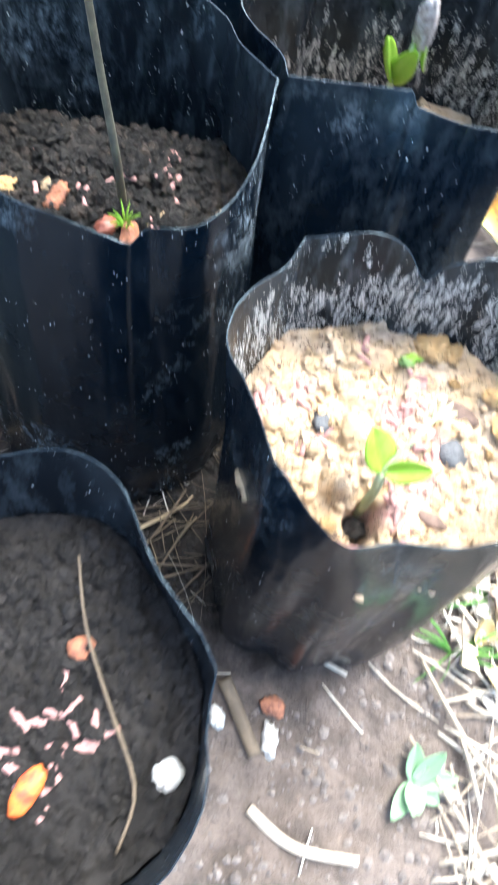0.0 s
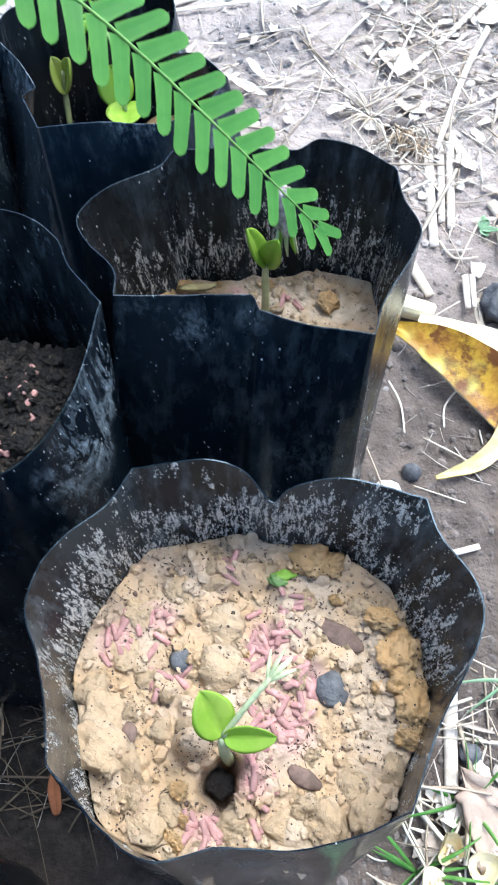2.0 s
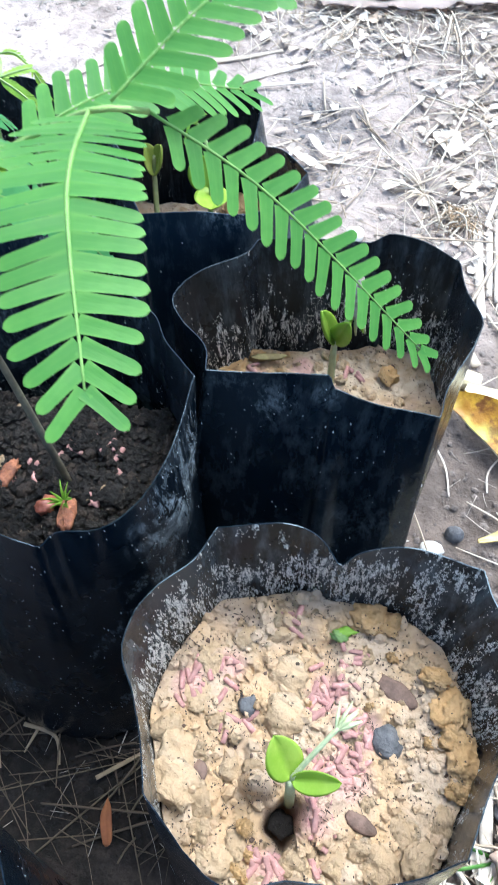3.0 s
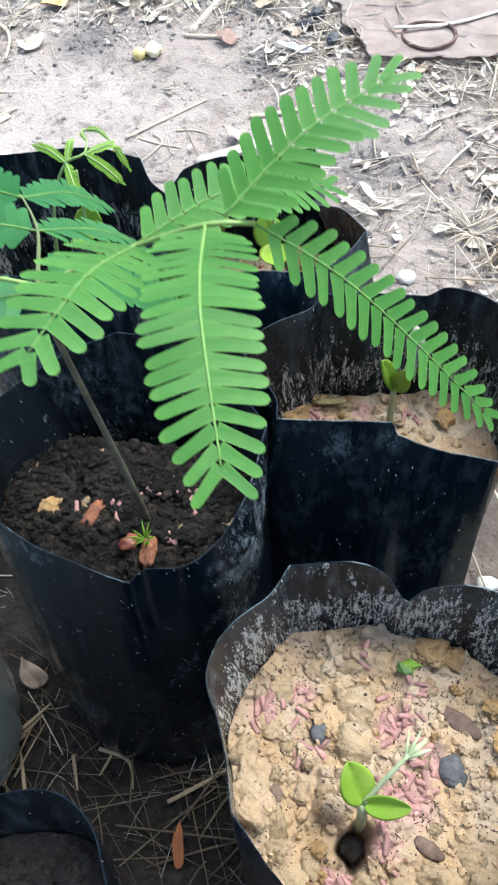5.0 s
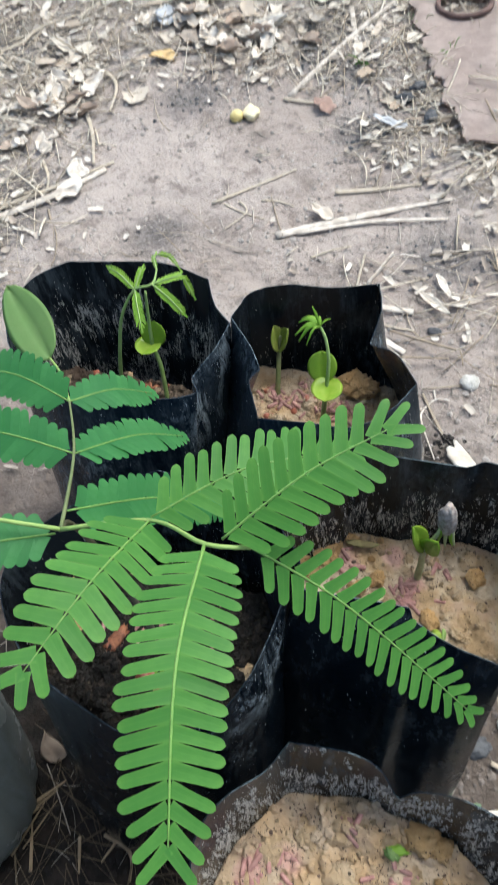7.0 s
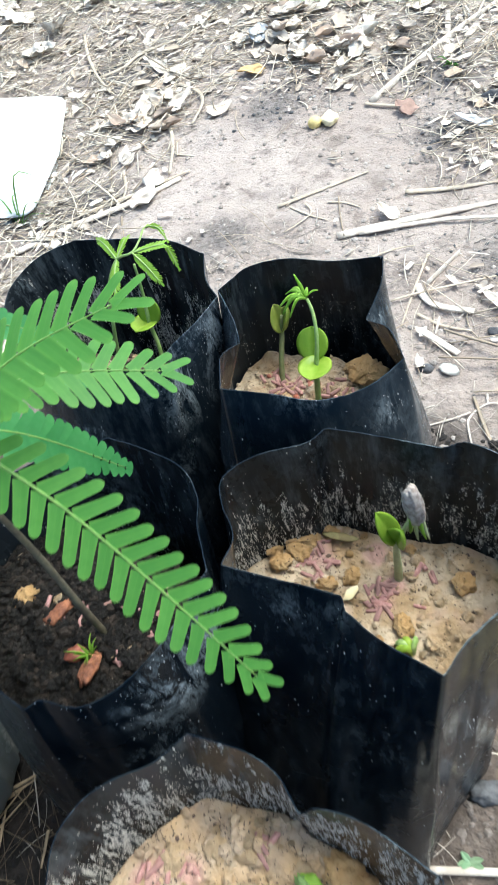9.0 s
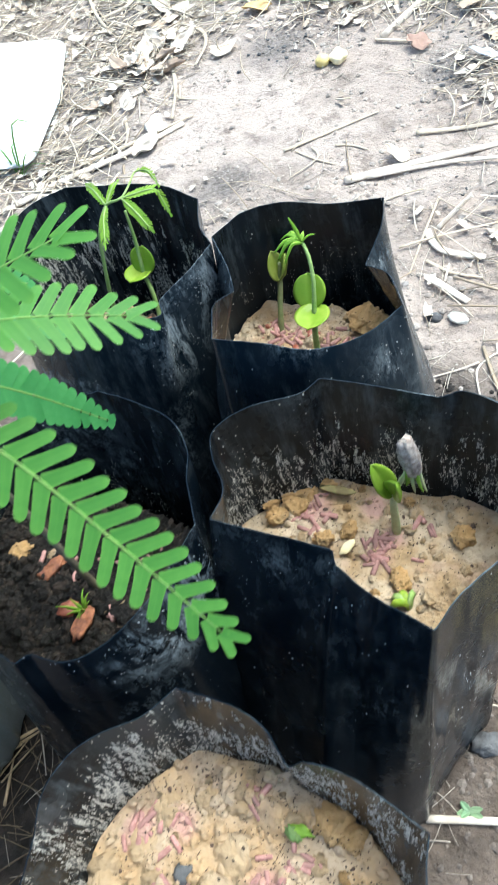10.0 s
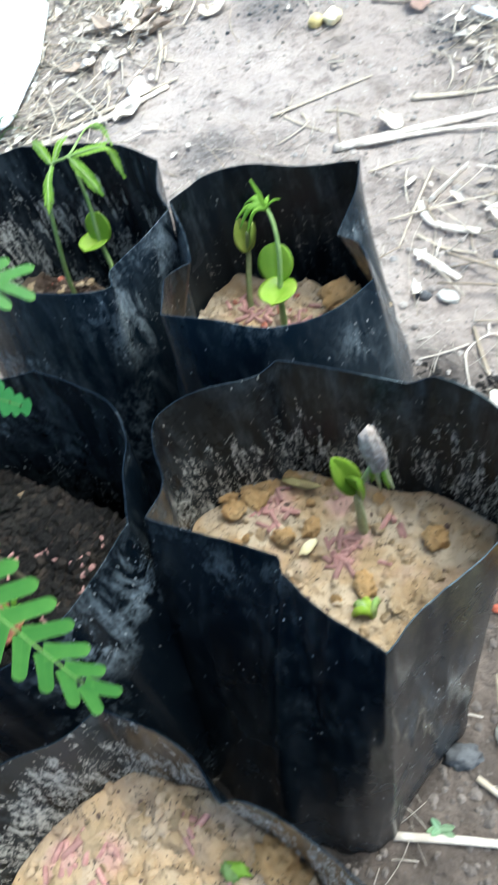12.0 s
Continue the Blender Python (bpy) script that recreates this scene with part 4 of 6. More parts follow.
bit("pebble", on(bag_f, 0.083, 0.028, 0.002), (0.0052, 0.0048, 0.0025), STONE_WHITE, "pale grey flat pebble on black soil", "pebble", 30, 8)
bit("potsherd", on(bag_f, 0.049, 0.064, 0.001), (0.0048, 0.004, 0.0018), CHIP_ORANGE, "pinkish clay crumb on black soil", "potsherd", 0, 9)
bit("seed_shell", on(bag_c, 0.006, 0.247, 0.003), (0.0034, 0.0085, 0.0026), CHIP_ORANGE, "split orange-brown seed shell on dark soil", "seed shell", -20, 10, 0.5, 1.9)
bit("seed_shell", on(bag_c, 0.04, 0.229, 0.004), (0.0036, 0.008, 0.003), CHIP_ORANGE, "orange-brown seed shell on dark soil", "seed shell", 10, 11, 0.5, 2.0)
bit("seed_shell", on(bag_c, 0.03, 0.232, 0.003), (0.005, 0.004, 0.003), RED_SHELL, "red-brown piece of seed shell on dark soil", "seed shell", 40, 12, 0.45, 1.8)
bit("seed_shell", on(bag_e, -0.055, 0.421, 0.002), (0.008, 0.005, 0.003), CHIP_ORANGE, "orange-brown seed shell on brown soil", "seed shell", 40, 13, 0.45, 1.8)
bit("yellow_husk", on(bag_b, 0.132, 0.318, 0.003), (0.0024, 0.005, 0.0016), PEEL_IN, "curled yellow seed husk on buff soil", "seed husk", -20, 14)
bit("dry_leaf_scrap", on(bag_b, 0.1160, 0.3450, 0.002), (0.0095, 0.0022, 0.0009), plain("dry_olive_leaf", (0.32, 0.28, 0.12), (0.22, 0.17, 0.08), 0.7, 0.3, 150), "curled yellowish dry leaf scrap on buff soil", "leaf", 8, 19, 0.4, 1.8)
bit("petal", on(bag_f, 0.04, 0.02, 0.003), (0.004, 0.008, 0.0025), plain("red_petal", (0.7, 0.06, 0.03), (0.75, 0.2, 0.04), 0.5), "curled red and yellow petal on black soil", "petal", -25, 15)
twig = finish("dry_stalk", tube([on(bag_f, 0.044, 0.093, 0.012), on(bag_f, 0.05, 0.07, 0.006), on(bag_f, 0.062, 0.045, 0.003), on(bag_f, 0.073, 0.023, 0.003), on(bag_f, 0.07, 0.005, 0.004)], [0.0005, 0.0007, 0.0006]), STRAW_BROWN)
tagged(twig, "dry pale stalk lying across black soil", "stalk")


# ---- seedlings ----
def leaflet_mesh(name, material, ratio, notch=0.0):
    """One oblong leaflet of length 1 along +y, with a faint fold along its midrib."""
    bm = bmesh.new()
    rows = []
    for s in (0, 0.12, 0.3, 0.5, 0.7, 0.8, 0.87, 0.92, 0.955, 0.98, 1.0):
        tip = max(0, (s - 0.8) / 0.2)
        w = max(0.01, ratio / 2 * (1.22 - 0.78 * s + 0.5 * s * s) * (1 - tip ** 2) ** 0.5)
        z = 0.025 * math.sin(s * 2.6)
        rows.append([bm.verts.new(Vector((x * w, s - 0.012 * tip * x * x, z + abs(x) * w * 0.05)) * 0.012) for x in (-1, -0.55, 0, 0.55, 1)])
    for a, b in zip(rows, rows[1:]):
        for j in range(4):
            bm.faces.new((a[j], a[j + 1], b[j + 1], b[j]))
    ob = finish(name, bm, material)
    me = ob.data
    bpy.data.objects.remove(ob)
    return me


LEAFLET = leaflet_mesh("leaflet", LEAFLET_GREEN, 0.35)
LEAFLET_DEEP = leaflet_mesh("leaflet", LEAF_DEEP, 0.35)
LEAFLET_YOUNG = leaflet_mesh("leaflet", LEAF_YOUNG, 0.35)


def pinna(parent, points, pairs, length, fill, mesh, normal=(0, 0, 1), spread=62, taper=0.5, start=0.06, seed=0, thick=0.00035, rachis=None, droop=2, oval=False):
    """A feather of leaflet pairs along a rachis; fill is a leaflet's width against their spacing."""
    rnd = random.Random(seed)
    pts = spline(points, 60)
    run = sum((b - a).length for a, b in zip(pts, pts[1:])) * (1 - start) / (pairs - 1)
    wide = fill * run * math.sin(radians(spread)) / 0.0042
    ribs = part("pinna", tube(points, [thick, thick * 0.85, thick * 0.45], 20, 6), rachis or RACHIS, parent)
    for k in range(pairs):
        f = start + (1 - start) * k / (pairs - 1)
        i = min(int(f * 59), 58)
        at = pts[i].lerp(pts[i + 1], f * 59 - i)
        t = (pts[i + 1] - pts[max(i - 1, 0)]).normalized()
        up = Vector(normal)
        up = (up - t * up.dot(t)).normalized()
        side = t.cross(up)
        size = length * (1 - taper * max(0, (f - 0.55) / 0.45) ** 1.5) * min(1, 0.72 + f * 1.6)
        if oval:
            size = length * math.sin(math.pi * (0.2 + 0.72 * f)) ** 0.7
        lean = radians(spread - 36 * max(0, (f - 0.8) / 0.2))
        for sgn in (-1, 1):
            a = lean + radians(rnd.uniform(-1.6, 1.6))
            d = (t * math.cos(a) + side * sgn * math.sin(a) - up * math.sin(radians(droop + rnd.uniform(-3, 4)))).normalized()
            s = size / 0.012 * rnd.uniform(0.94, 1.04)
            m = aim(at - up * 0.0001, d, up + side * sgn * rnd.uniform(-0.05, 0.05)) @ Matrix.Diagonal((wide * rnd.uniform(0.95, 1.05) * (1 - 0.2 * max(0, (f - 0.75) / 0.25)), s, s, 1))
            shared("leaflet", mesh, ribs, m)
    return ribs


def feathery_plant():
    base = on(bag_c, 0.0345, 0.2475, -0.004)
    ob = holder("mimosa_seedling", base, "tall feathery-leaved green seedling with a thin woody stem", "seedling", "seedlings in grow bags")
    node, top = (0.0405, 0.233, 0.338), (0.0124, 0.286, 0.323)
    part("stem", tube([base, (0.033, 0.2485, 0.19), (0.029, 0.2515, 0.235), (0.0275, 0.2505, 0.28), (0.032, 0.243, 0.318), node], [0.0019, 0.0015, 0.0012, 0.0009], 30), STEM_WOODY, ob, "brownish woody stem")
    part("shoot", tube([node, (0.0285, 0.262, 0.331), top], [0.0007, 0.0005, 0.0004], 16), STEM_OLIVE, ob, "thin olive upper shoot")
    part("petiole", tube([node, (0.07, 0.238, 0.350), (0.092, 0.229, 0.366), (0.103, 0.2316, 0.365)], [0.0007, 0.0006, 0.0006], 20), PETIOLE, ob, "yellow-green leaf stalk")
    part("petiole", tube([node, (0.018, 0.226, 0.350), (-0.01, 0.226, 0.357)], [0.0007, 0.0006, 0.0005], 14), PETIOLE, ob, "yellow-green leaf stalk")
    pinna(ob, [(0.07, 0.238, 0.350), (0.068, 0.213, 0.364), (0.063, 0.188, 0.366)], 12, 0.0135, 0.9, LEAFLET, (0.1, -0.2, 1), 70, 0.35, seed=1)
    pinna(ob, [(0.092, 0.229, 0.366), (0.098, 0.198, 0.374), (0.1075, 0.166, 0.367)], 19, 0.0128, 0.9, LEAFLET, (0.1, -0.15, 1), 76, 0.3, seed=2, thick=0.00048)
    pinna(ob, [(0.103, 0.2316, 0.365), (0.1278, 0.2301, 0.3477), (0.165, 0.2232, 0.312)], 18, 0.0108, 0.78, LEAFLET, (0.35, -0.35, 1), 60, 0.38, seed=3)
    pinna(ob, [(0.096, 0.231, 0.367), (0.112, 0.248, 0.377), (0.1285, 0.263, 0.381)], 12, 0.0135, 0.9, LEAFLET, (-0.1, -0.3, 1), 62, 0.3, seed=4)
    pinna(ob, [(0.07, 0.239, 0.350), (0.091, 0.2605, 0.351), (0.114, 0.281, 0.338)], 15, 0.0128, 0.88, LEAFLET, (-0.1, -0.3, 1), 62, 0.3, seed=5)
    pinna(ob, [top, (0.021, 0.301, 0.314), (0.0285, 0.3132, 0.2985)], 14, 0.0098, 1.2, LEAFLET_DEEP, (0, -0.3, 1), 66, 0.4, seed=6, oval=True)
    pinna(ob, [top, (-0.015, 0.293, 0.322), (-0.045, 0.296, 0.312)], 17, 0.0108, 1.2, LEAFLET_DEEP, (0, -0.3, 1), 66, 0.4, seed=7, oval=True)
    pinna(ob, [(0.0285, 0.262, 0.331), (0.037, 0.285, 0.312), (0.0444, 0.3027, 0.2885)], 17, 0.0104, 1.2, LEAFLET_DEEP, (0, -0.3, 1), 66, 0.4, seed=8, oval=True)
    pinna(ob, [(0.0285, 0.262, 0.331), (0.0, 0.262, 0.333), (-0.036, 0.262, 0.322)], 19, 0.0108, 1.2, LEAFLET_DEEP, (0, -0.3, 1), 66, 0.4, seed=9, oval=True)
    pinna(ob, [(0.0385, 0.232, 0.336), (0.014, 0.218, 0.340), (-0.014, 0.206, 0.330)], 17, 0.0108, 1.2, LEAFLET_DEEP, (0, -0.2, 1), 66, 0.35, seed=10, oval=True)
    pinna(ob, [(0.0385, 0.240, 0.336), (0.054, 0.266, 0.306), (0.0655, 0.287, 0.262)], 22, 0.0104, 1.2, LEAFLET_DEEP, (0.3, -0.3, 1), 66, 0.4, seed=12, oval=True)
    part("petiole", tube([top, (-0.004, 0.304, 0.313), (-0.021, 0.319, 0.299)], [0.0006, 0.0005, 0.0005], 12), PETIOLE, ob, "yellow-green leaf stalk")
    part("young_leaf", placed(cup_leaf(0.047, 0.021, 0.0006, 0.12, 0.0), aim((-0.021, 0.319, 0.298), (-0.036, 0.031, 0.006), (0.2, -0.6, 0.8))), LEAF_PALE, ob, "yellow-green rounded young leaf")
    return ob


feathery_plant()


def sprig(name, at, label, blades, reach, seed, material=None, group=""):
    """A tuft of small blades."""
    rnd = random.Random(seed)
    ob = holder(name, at, label, "weed", group)
    for _ in range(blades):
        a, r = rnd.uniform(0, 6.28), reach * rnd.uniform(0.5, 1)
        tip = Vector(at) + Vector((math.cos(a) * r * 0.42, math.sin(a) * r * 0.42, r * rnd.uniform(0.4, 0.9)))
        mid = Vector(at).lerp(tip, 0.5) + Vector((0, 0, r * 0.15))
        part("blade", tube([at, mid, tip], [reach * 0.03, reach * 0.04, reach * 0.008], 8, 5, flat=0.4), material or GRASS, ob)
    return ob


sprig("weed_sprig", on(bag_c, 0.0375, 0.2345, 0.004), "tiny green grassy sprig at the foot of a stem", 16, 0.022, 4, LEAF_YOUNG)


def cot_pair(ob, at, dirs, size, material, fold=0.2, label="", up=(0, 0, 1), wide=0.72):
    for d in dirs:
        part("cotyledon", placed(cup_leaf(size, size * wide, size * 0.14, fold, disc=wide > 0.9), aim(at, d[:3], d[3:] if len(d) > 3 else up)), material, ob, label)


def fan(ob, at, count, reach, heading, seed, material, droop=0.4, name="leaf_tip", spread=2.3):
    rnd = random.Random(seed)
    for k in range(count):
        a = heading + (k / max(count - 1, 1) - 0.5) * spread + rnd.uniform(-0.15, 0.15)
        r = reach * rnd.uniform(0.7, 1)
        d = Vector((math.cos(a), math.sin(a), 0))
        pts = [at, Vector(at) + d * r * 0.5 + Vector((0, 0, r * 0.28)), Vector(at) + d * r + Vector((0, 0, -r * droop * rnd.uniform(0.3, 1)))]
        part(name, tube(pts, [0.0007, 0.0012, 0.0004], 10, 6, flat=0.5), material, ob)


def seedling_a():
    base = on(bag_a, 0.1495, 0.1315, -0.004)
    ob = holder("seedling", base, "young seedling with two glossy green cotyledons leaning from a hole", "seedling", "seedlings in grow bags")
    head = Vector((0.148, 0.1365, 0.176))
    part("stem", tube([base, (0.1485, 0.1325, 0.163), head], [0.0023, 0.0021, 0.0018], 14), STEM_PALE, ob, "pale fuzzy stem")
    cot_pair(ob, head, [(-0.5, 0.75, 0.75, 0.4, -0.5, 0.8)], 0.0195, COTYLEDON, 0.25)
    cot_pair(ob, head, [(0.85, 0.08, 0.2, -0.3, -0.5, 0.8)], 0.0182, COTYLEDON, 0.55, wide=0.5)
    part("shoot", tube([head, (0.155, 0.145, 0.186), (0.162, 0.153, 0.193)], [0.0011, 0.001, 0.0008], 12), STEM_PALE, ob, "pale downy shoot")
    fan(ob, (0.161, 0.152, 0.192), 5, 0.011, 0.95, 3, STEM_PALE, -0.35, spread=0.9)
    return ob


def seedling_b():
    base = on(bag_b, 0.150, 0.3365, -0.003)
    ob = holder("seedling", base, "seedling with narrow green cotyledons, grey seed coat on its tip", "seedling", "seedlings in grow bags")
    head = Vector((0.1497, 0.339, 0.1655))
    part("stem", tube([base, (0.150, 0.337, 0.145), head, (0.153, 0.3415, 0.176), (0.1558, 0.3438, 0.184)], [0.0023, 0.0021, 0.0018, 0.0014, 0.001], 24), STEM_PALE, ob, "pale fuzzy stem")
    cot_pair(ob, head, [(-0.42, 0.0, 1, 0.92, -0.35, 0.2), (0.24, -0.2, 1, -0.4, -0.9, 0.2)], 0.0255, COTYLEDON, 0.3, wide=0.46)
    coat = lump(33, 4, 0.16, 1.9)
    for v in coat.verts:
        k = (1 - 0.06 * v.co.z) * (1 + 0.03 * math.sin(9 * math.atan2(v.co.y, v.co.x))) / max(0.7, (1 - min(0.98, v.co.z ** 2)) ** 0.13)
        v.co.x, v.co.y = v.co.x * k, v.co.y * k
    part("seed_coat", placed(coat, pose(0.157, 0.3445, 0.1945, 0, -6, 10) @ Matrix.Diagonal((0.0046, 0.0042, 0.014, 1))), SEEDCOAT, ob, "wrinkled grey seed coat")
    for k in range(8):
        a = 0.8 * k
        x, y = 0.1578 + 0.003 * math.cos(a), 0.3445 + 0.002 * math.sin(a)
        part("leaf_tip", tube([(x, y, 0.186), (x + 0.0008 * math.cos(a) + 0.0004, y - 0.0006, 0.1775), (x + 0.0022 * math.cos(a) + 0.0012, y - 0.001, 0.17 + 0.0016 * (k % 3))], [0.0008, 0.0011, 0.0004], 8, 6), LEAF_YOUNG if k % 2 else STEM_PALE, ob)
    return ob


def sprout_b():
    base = on(bag_b, 0.1695, 0.3015, -0.002)
    ob = holder("sprout", base, "small curled green sprout just breaking buff soil", "sprout", "seedlings in grow bags")
    for k in range(4):
        a = 1.6 + k * 0.7
        d = Vector((math.cos(a), math.sin(a) * 0.7, 0)) * 0.009
        part("leaf_tip", tube([base, Vector(base) + d * 0.15 + Vector((0, 0, 0.008)), Vector(base) + d * 0.75 + Vector((0, 0, 0.0085)), Vector(base) + d * 1.1 + Vector((0, 0, 0.001))], [0.0014, 0.002, 0.0018, 0.0006], 16, 8, flat=0.6), COTYLEDON if k % 2 else STEM_GREEN, ob)
    return ob


def seedlings_d():
    base = on(bag_d, 0.0335, 0.4435, -0.003)
    one = holder("seedling", base, "seedling with half-open olive cotyledons on a fuzzy stem", "seedling", "seedlings in grow bags")
    head = Vector((0.031, 0.4605, 0.1575))
    part("stem", tube([base, (0.0325, 0.4505, 0.142), head, head + Vector((0.0006, 0.003, 0.012))], [0.0019, 0.0017, 0.0017, 0.0009], 18), STEM_OLIVE_PALE, one, "fuzzy olive stem")
    cot_pair(one, head, [(-0.3, 0.25, 1, 0.9, -0.5, 0.25), (0.38, 0.3, 1, -0.75, -0.65, 0.35)], 0.0205, COTYLEDON_OLIVE, 0.4, wide=0.62)
    base2 = on(bag_d, 0.0712, 0.4195, -0.003)
    two = holder("seedling", base2, "seedling with round bright green cotyledons and a nodding feathery tip", "seedling", "seedlings in grow bags")
    knot, top = Vector((0.0728, 0.4255, 0.1755)), Vector((0.0643, 0.4428, 0.2088))
    part("stem", tube([base2, (0.0722, 0.4225, 0.16), knot, (0.0722, 0.4325, 0.192), (0.0687, 0.439, 0.203), top], [0.002, 0.0019, 0.0017, 0.0013, 0.0011, 0.0009], 30), STEM_GREEN, two)
    cot_pair(two, knot + Vector((-0.003, 0.003, 0.0)), [(-0.22, 0.62, 0.8, 0.25, -0.8, 0.6)], 0.0198, COTYLEDON, 0.16, wide=0.92)
    cot_pair(two, knot + Vector((0.0, 0.006, 0.001)), [(0.1, -0.85, -0.02, 0.0, -0.1, 1)], 0.0198, COTYLEDON, 0.28, wide=0.98)
    fan(two, top, 7, 0.0165, 3.45, 7, LEAF_YOUNG, 0.3, spread=1.7)
    fan(two, top + Vector((0, 0, 0.001)), 4, 0.009, 2.2, 9, LEAF_YOUNG, -0.3, spread=2.6)
    part("leaf_tip", tube([top, (0.0622, 0.4425, 0.2175), (0.0598, 0.442, 0.2255)], [0.0008, 0.0013, 0.0004], 10, 6, flat=0.5), LEAF_YOUNG, two)


def seedlings_e():
    base = on(bag_e, -0.063, 0.407, -0.003)
    one = holder("seedling", base, "slender seedling with its first feathery yellow-green leaves", "seedling", "seedlings in grow bags")
    fork, node = (-0.042, 0.4235, 0.2335), (-0.031, 0.426, 0.238)
    part("stem", tube([base, (-0.0635, 0.410, 0.16), (-0.0585, 0.4165, 0.195), (-0.052, 0.4195, 0.217), fork, node, (-0.033, 0.438, 0.238)], [0.0016, 0.0015, 0.0013, 0.0011, 0.001, 0.0008, 0.0006], 36), STEM_GREEN, one)
    lines = (([fork, (-0.036, 0.413, 0.2345), (-0.029, 0.4005, 0.230)], 15, 0.0066, 30),
             ([node, (-0.020, 0.4215, 0.2345), (-0.010, 0.417, 0.229)], 17, 0.0058, 32),
             ([node, (-0.020, 0.437, 0.2365), (-0.0185, 0.441, 0.232), (-0.012, 0.437, 0.223)], 18, 0.005, 28),
             ([(-0.033, 0.438, 0.238), (-0.043, 0.455, 0.2315), (-0.033, 0.455, 0.233), (-0.024, 0.449, 0.230)], 20, 0.0036, 26),
             ([fork, (-0.053, 0.430, 0.2365), (-0.065, 0.437, 0.234)], 15, 0.0048, 34),
             ([fork, (-0.0415, 0.432, 0.238), (-0.042, 0.438, 0.238)], 11, 0.0045, 32))
    for k, (line, pairs, leaflet, spread) in enumerate(lines):
        pinna(one, line, pairs, leaflet, 1.1, LEAFLET_YOUNG, (0, -0.6, 0.8), spread, 0.3, seed=21 + k, thick=0.0006, rachis=STEM_GREEN)
    base2 = on(bag_e, -0.036, 0.414, -0.003)
    two = holder("seedling", base2, "seedling with two round green cotyledons folded together", "seedling", "seedlings in grow bags")
    knot = Vector((-0.0458, 0.4305, 0.1755))
    part("stem", tube([base2, (-0.0405, 0.425, 0.162), knot, (-0.0468, 0.4365, 0.198), (-0.044, 0.4365, 0.219)], [0.0016, 0.0015, 0.0014, 0.0011, 0.0008], 26), STEM_GREEN, two)
    cot_pair(two, knot, [(0.12, 0.45, 1, 0.1, -1, 0.45)], 0.0185, COTYLEDON, 0.16, wide=0.95)
    cot_pair(two, knot + Vector((0, 0.006, 0.001)), [(-0.15, -0.85, 0.0, 0, -0.1, 1)], 0.0178, COTYLEDON, 0.28, wide=0.98)


seedling_a()
seedling_b()
sprout_b()
seedlings_d()
seedlings_e()


bit("leaf_scrap", on(bag_a, 0.165, 0.1965, 0.002), (0.0052, 0.0022, 0.0011), LEAF_YOUNG, "crumpled pale green scrap of leaf on tan soil", "leaf", 12, 29, 0.8, 1.7)
bit("leaf_scrap", on(bag_a, 0.163, 0.1945, 0.0025), (0.0034, 0.0018, 0.0011), LEAF_PALE, "small crumpled green scrap of leaf", "leaf", -25, 31, 0.8, 1.7)


def broad_plant():
    """The neighbour whose broad leaf hangs over the grey bag."""
    base = on(bag_g, -0.10, 0.172, -0.003)
    ob = holder("broadleaf_seedling", base, "broad-leaved green seedling growing in a grey grow bag", "seedling", "seedlings in grow bags")
    fork = Vector((-0.035, 0.155, 0.372))
    part("stem", tube([base, (-0.09, 0.17, 0.25), (-0.065, 0.163, 0.33), fork], [0.002, 0.0017, 0.0014, 0.001], 24), STEM_GREEN, ob)
    part("petiole", tube([fork, (-0.02, 0.152, 0.385), (0.008, 0.148, 0.395)], [0.0009, 0.0008, 0.0007], 12), STEM_GREEN, ob)
    part("leaf_blade", placed(cup_leaf(0.079, 0.045, 0.0007, 0.1, 0.85, 14, 22), aim((0.009, 0.149, 0.396), (0.075, -0.021, 0.018), (0.1, 0.2, 1))), LEAF, ob, "broad pointed green leaf")
    return ob


broad_plant()


# ---- things on the ground ----
def gz(x, y, up=0.0):
    return (x, y, ground_height(x, y) + up)


def stick(points, r, material, label, name="dry_stick", category="stick", flat=0.42, taper=0.6, up=0.003):
    pts = [gz(x, y, up) for x, y in points]
    ob = finish(name, tube(pts, [r, r * 0.95, r * taper], 6 * len(pts), 9, flat=flat), material)
    return tagged(ob, label, category)


stick([(-0.065, 0.742), (-0.02, 0.772), (0.04, 0.808), (0.108, 0.844)], 0.0048, STRAW_PALE, "long bleached flat stalk lying on bare earth", taper=0.35)
stick([(-0.045, 0.752), (0.03, 0.786), (0.109, 0.806)], 0.0028, STRAW_PALE, "thin bleached stalk beside a longer one")
stick([(-0.132, 0.998), (-0.1, 0.999), (-0.067, 0.996)], 0.0024, STRAW, "short straight straw at the foot of a cane")
stick([(-0.021, 0.828), (0.023, 0.848), (0.071, 0.866)], 0.003, STRAW, "brown and cream split stalk on the earth")
stick([(-0.446, 0.641), (-0.40, 0.695), (-0.345, 0.757), (-0.305, 0.815)], 0.005, STRAW_PALE, "long pale stalk pointing at a white sack", taper=0.8)
stick([(-0.40, 0.72), (-0.35, 0.775), (-0.30, 0.83)], 0.003, STRAW, "brown twig lying beside a pale stalk")
stick([(-0.126, 1.002), (-0.096, 1.095), (-0.063, 1.199), (-0.03, 1.3)], 0.0045, STRAW_PALE, "straight dry cane among straw litter")
stick([(-0.1, 1.235), (-0.07, 1.14), (-0.038, 1.054)], 0.004, STRAW_PALE, "straight pale cane crossing others in the litter")
stick([(-0.196, 1.05), (-0.206, 1.1), (-0.217, 1.162), (-0.225, 1.27)], 0.0035, STRAW_PALE, "upright-lying pale cane in dry litter")
stick([(0.116, 0.872), (0.147, 0.925)], 0.005, STRAW_PALE, "short pale cane beside a rusty sheet")
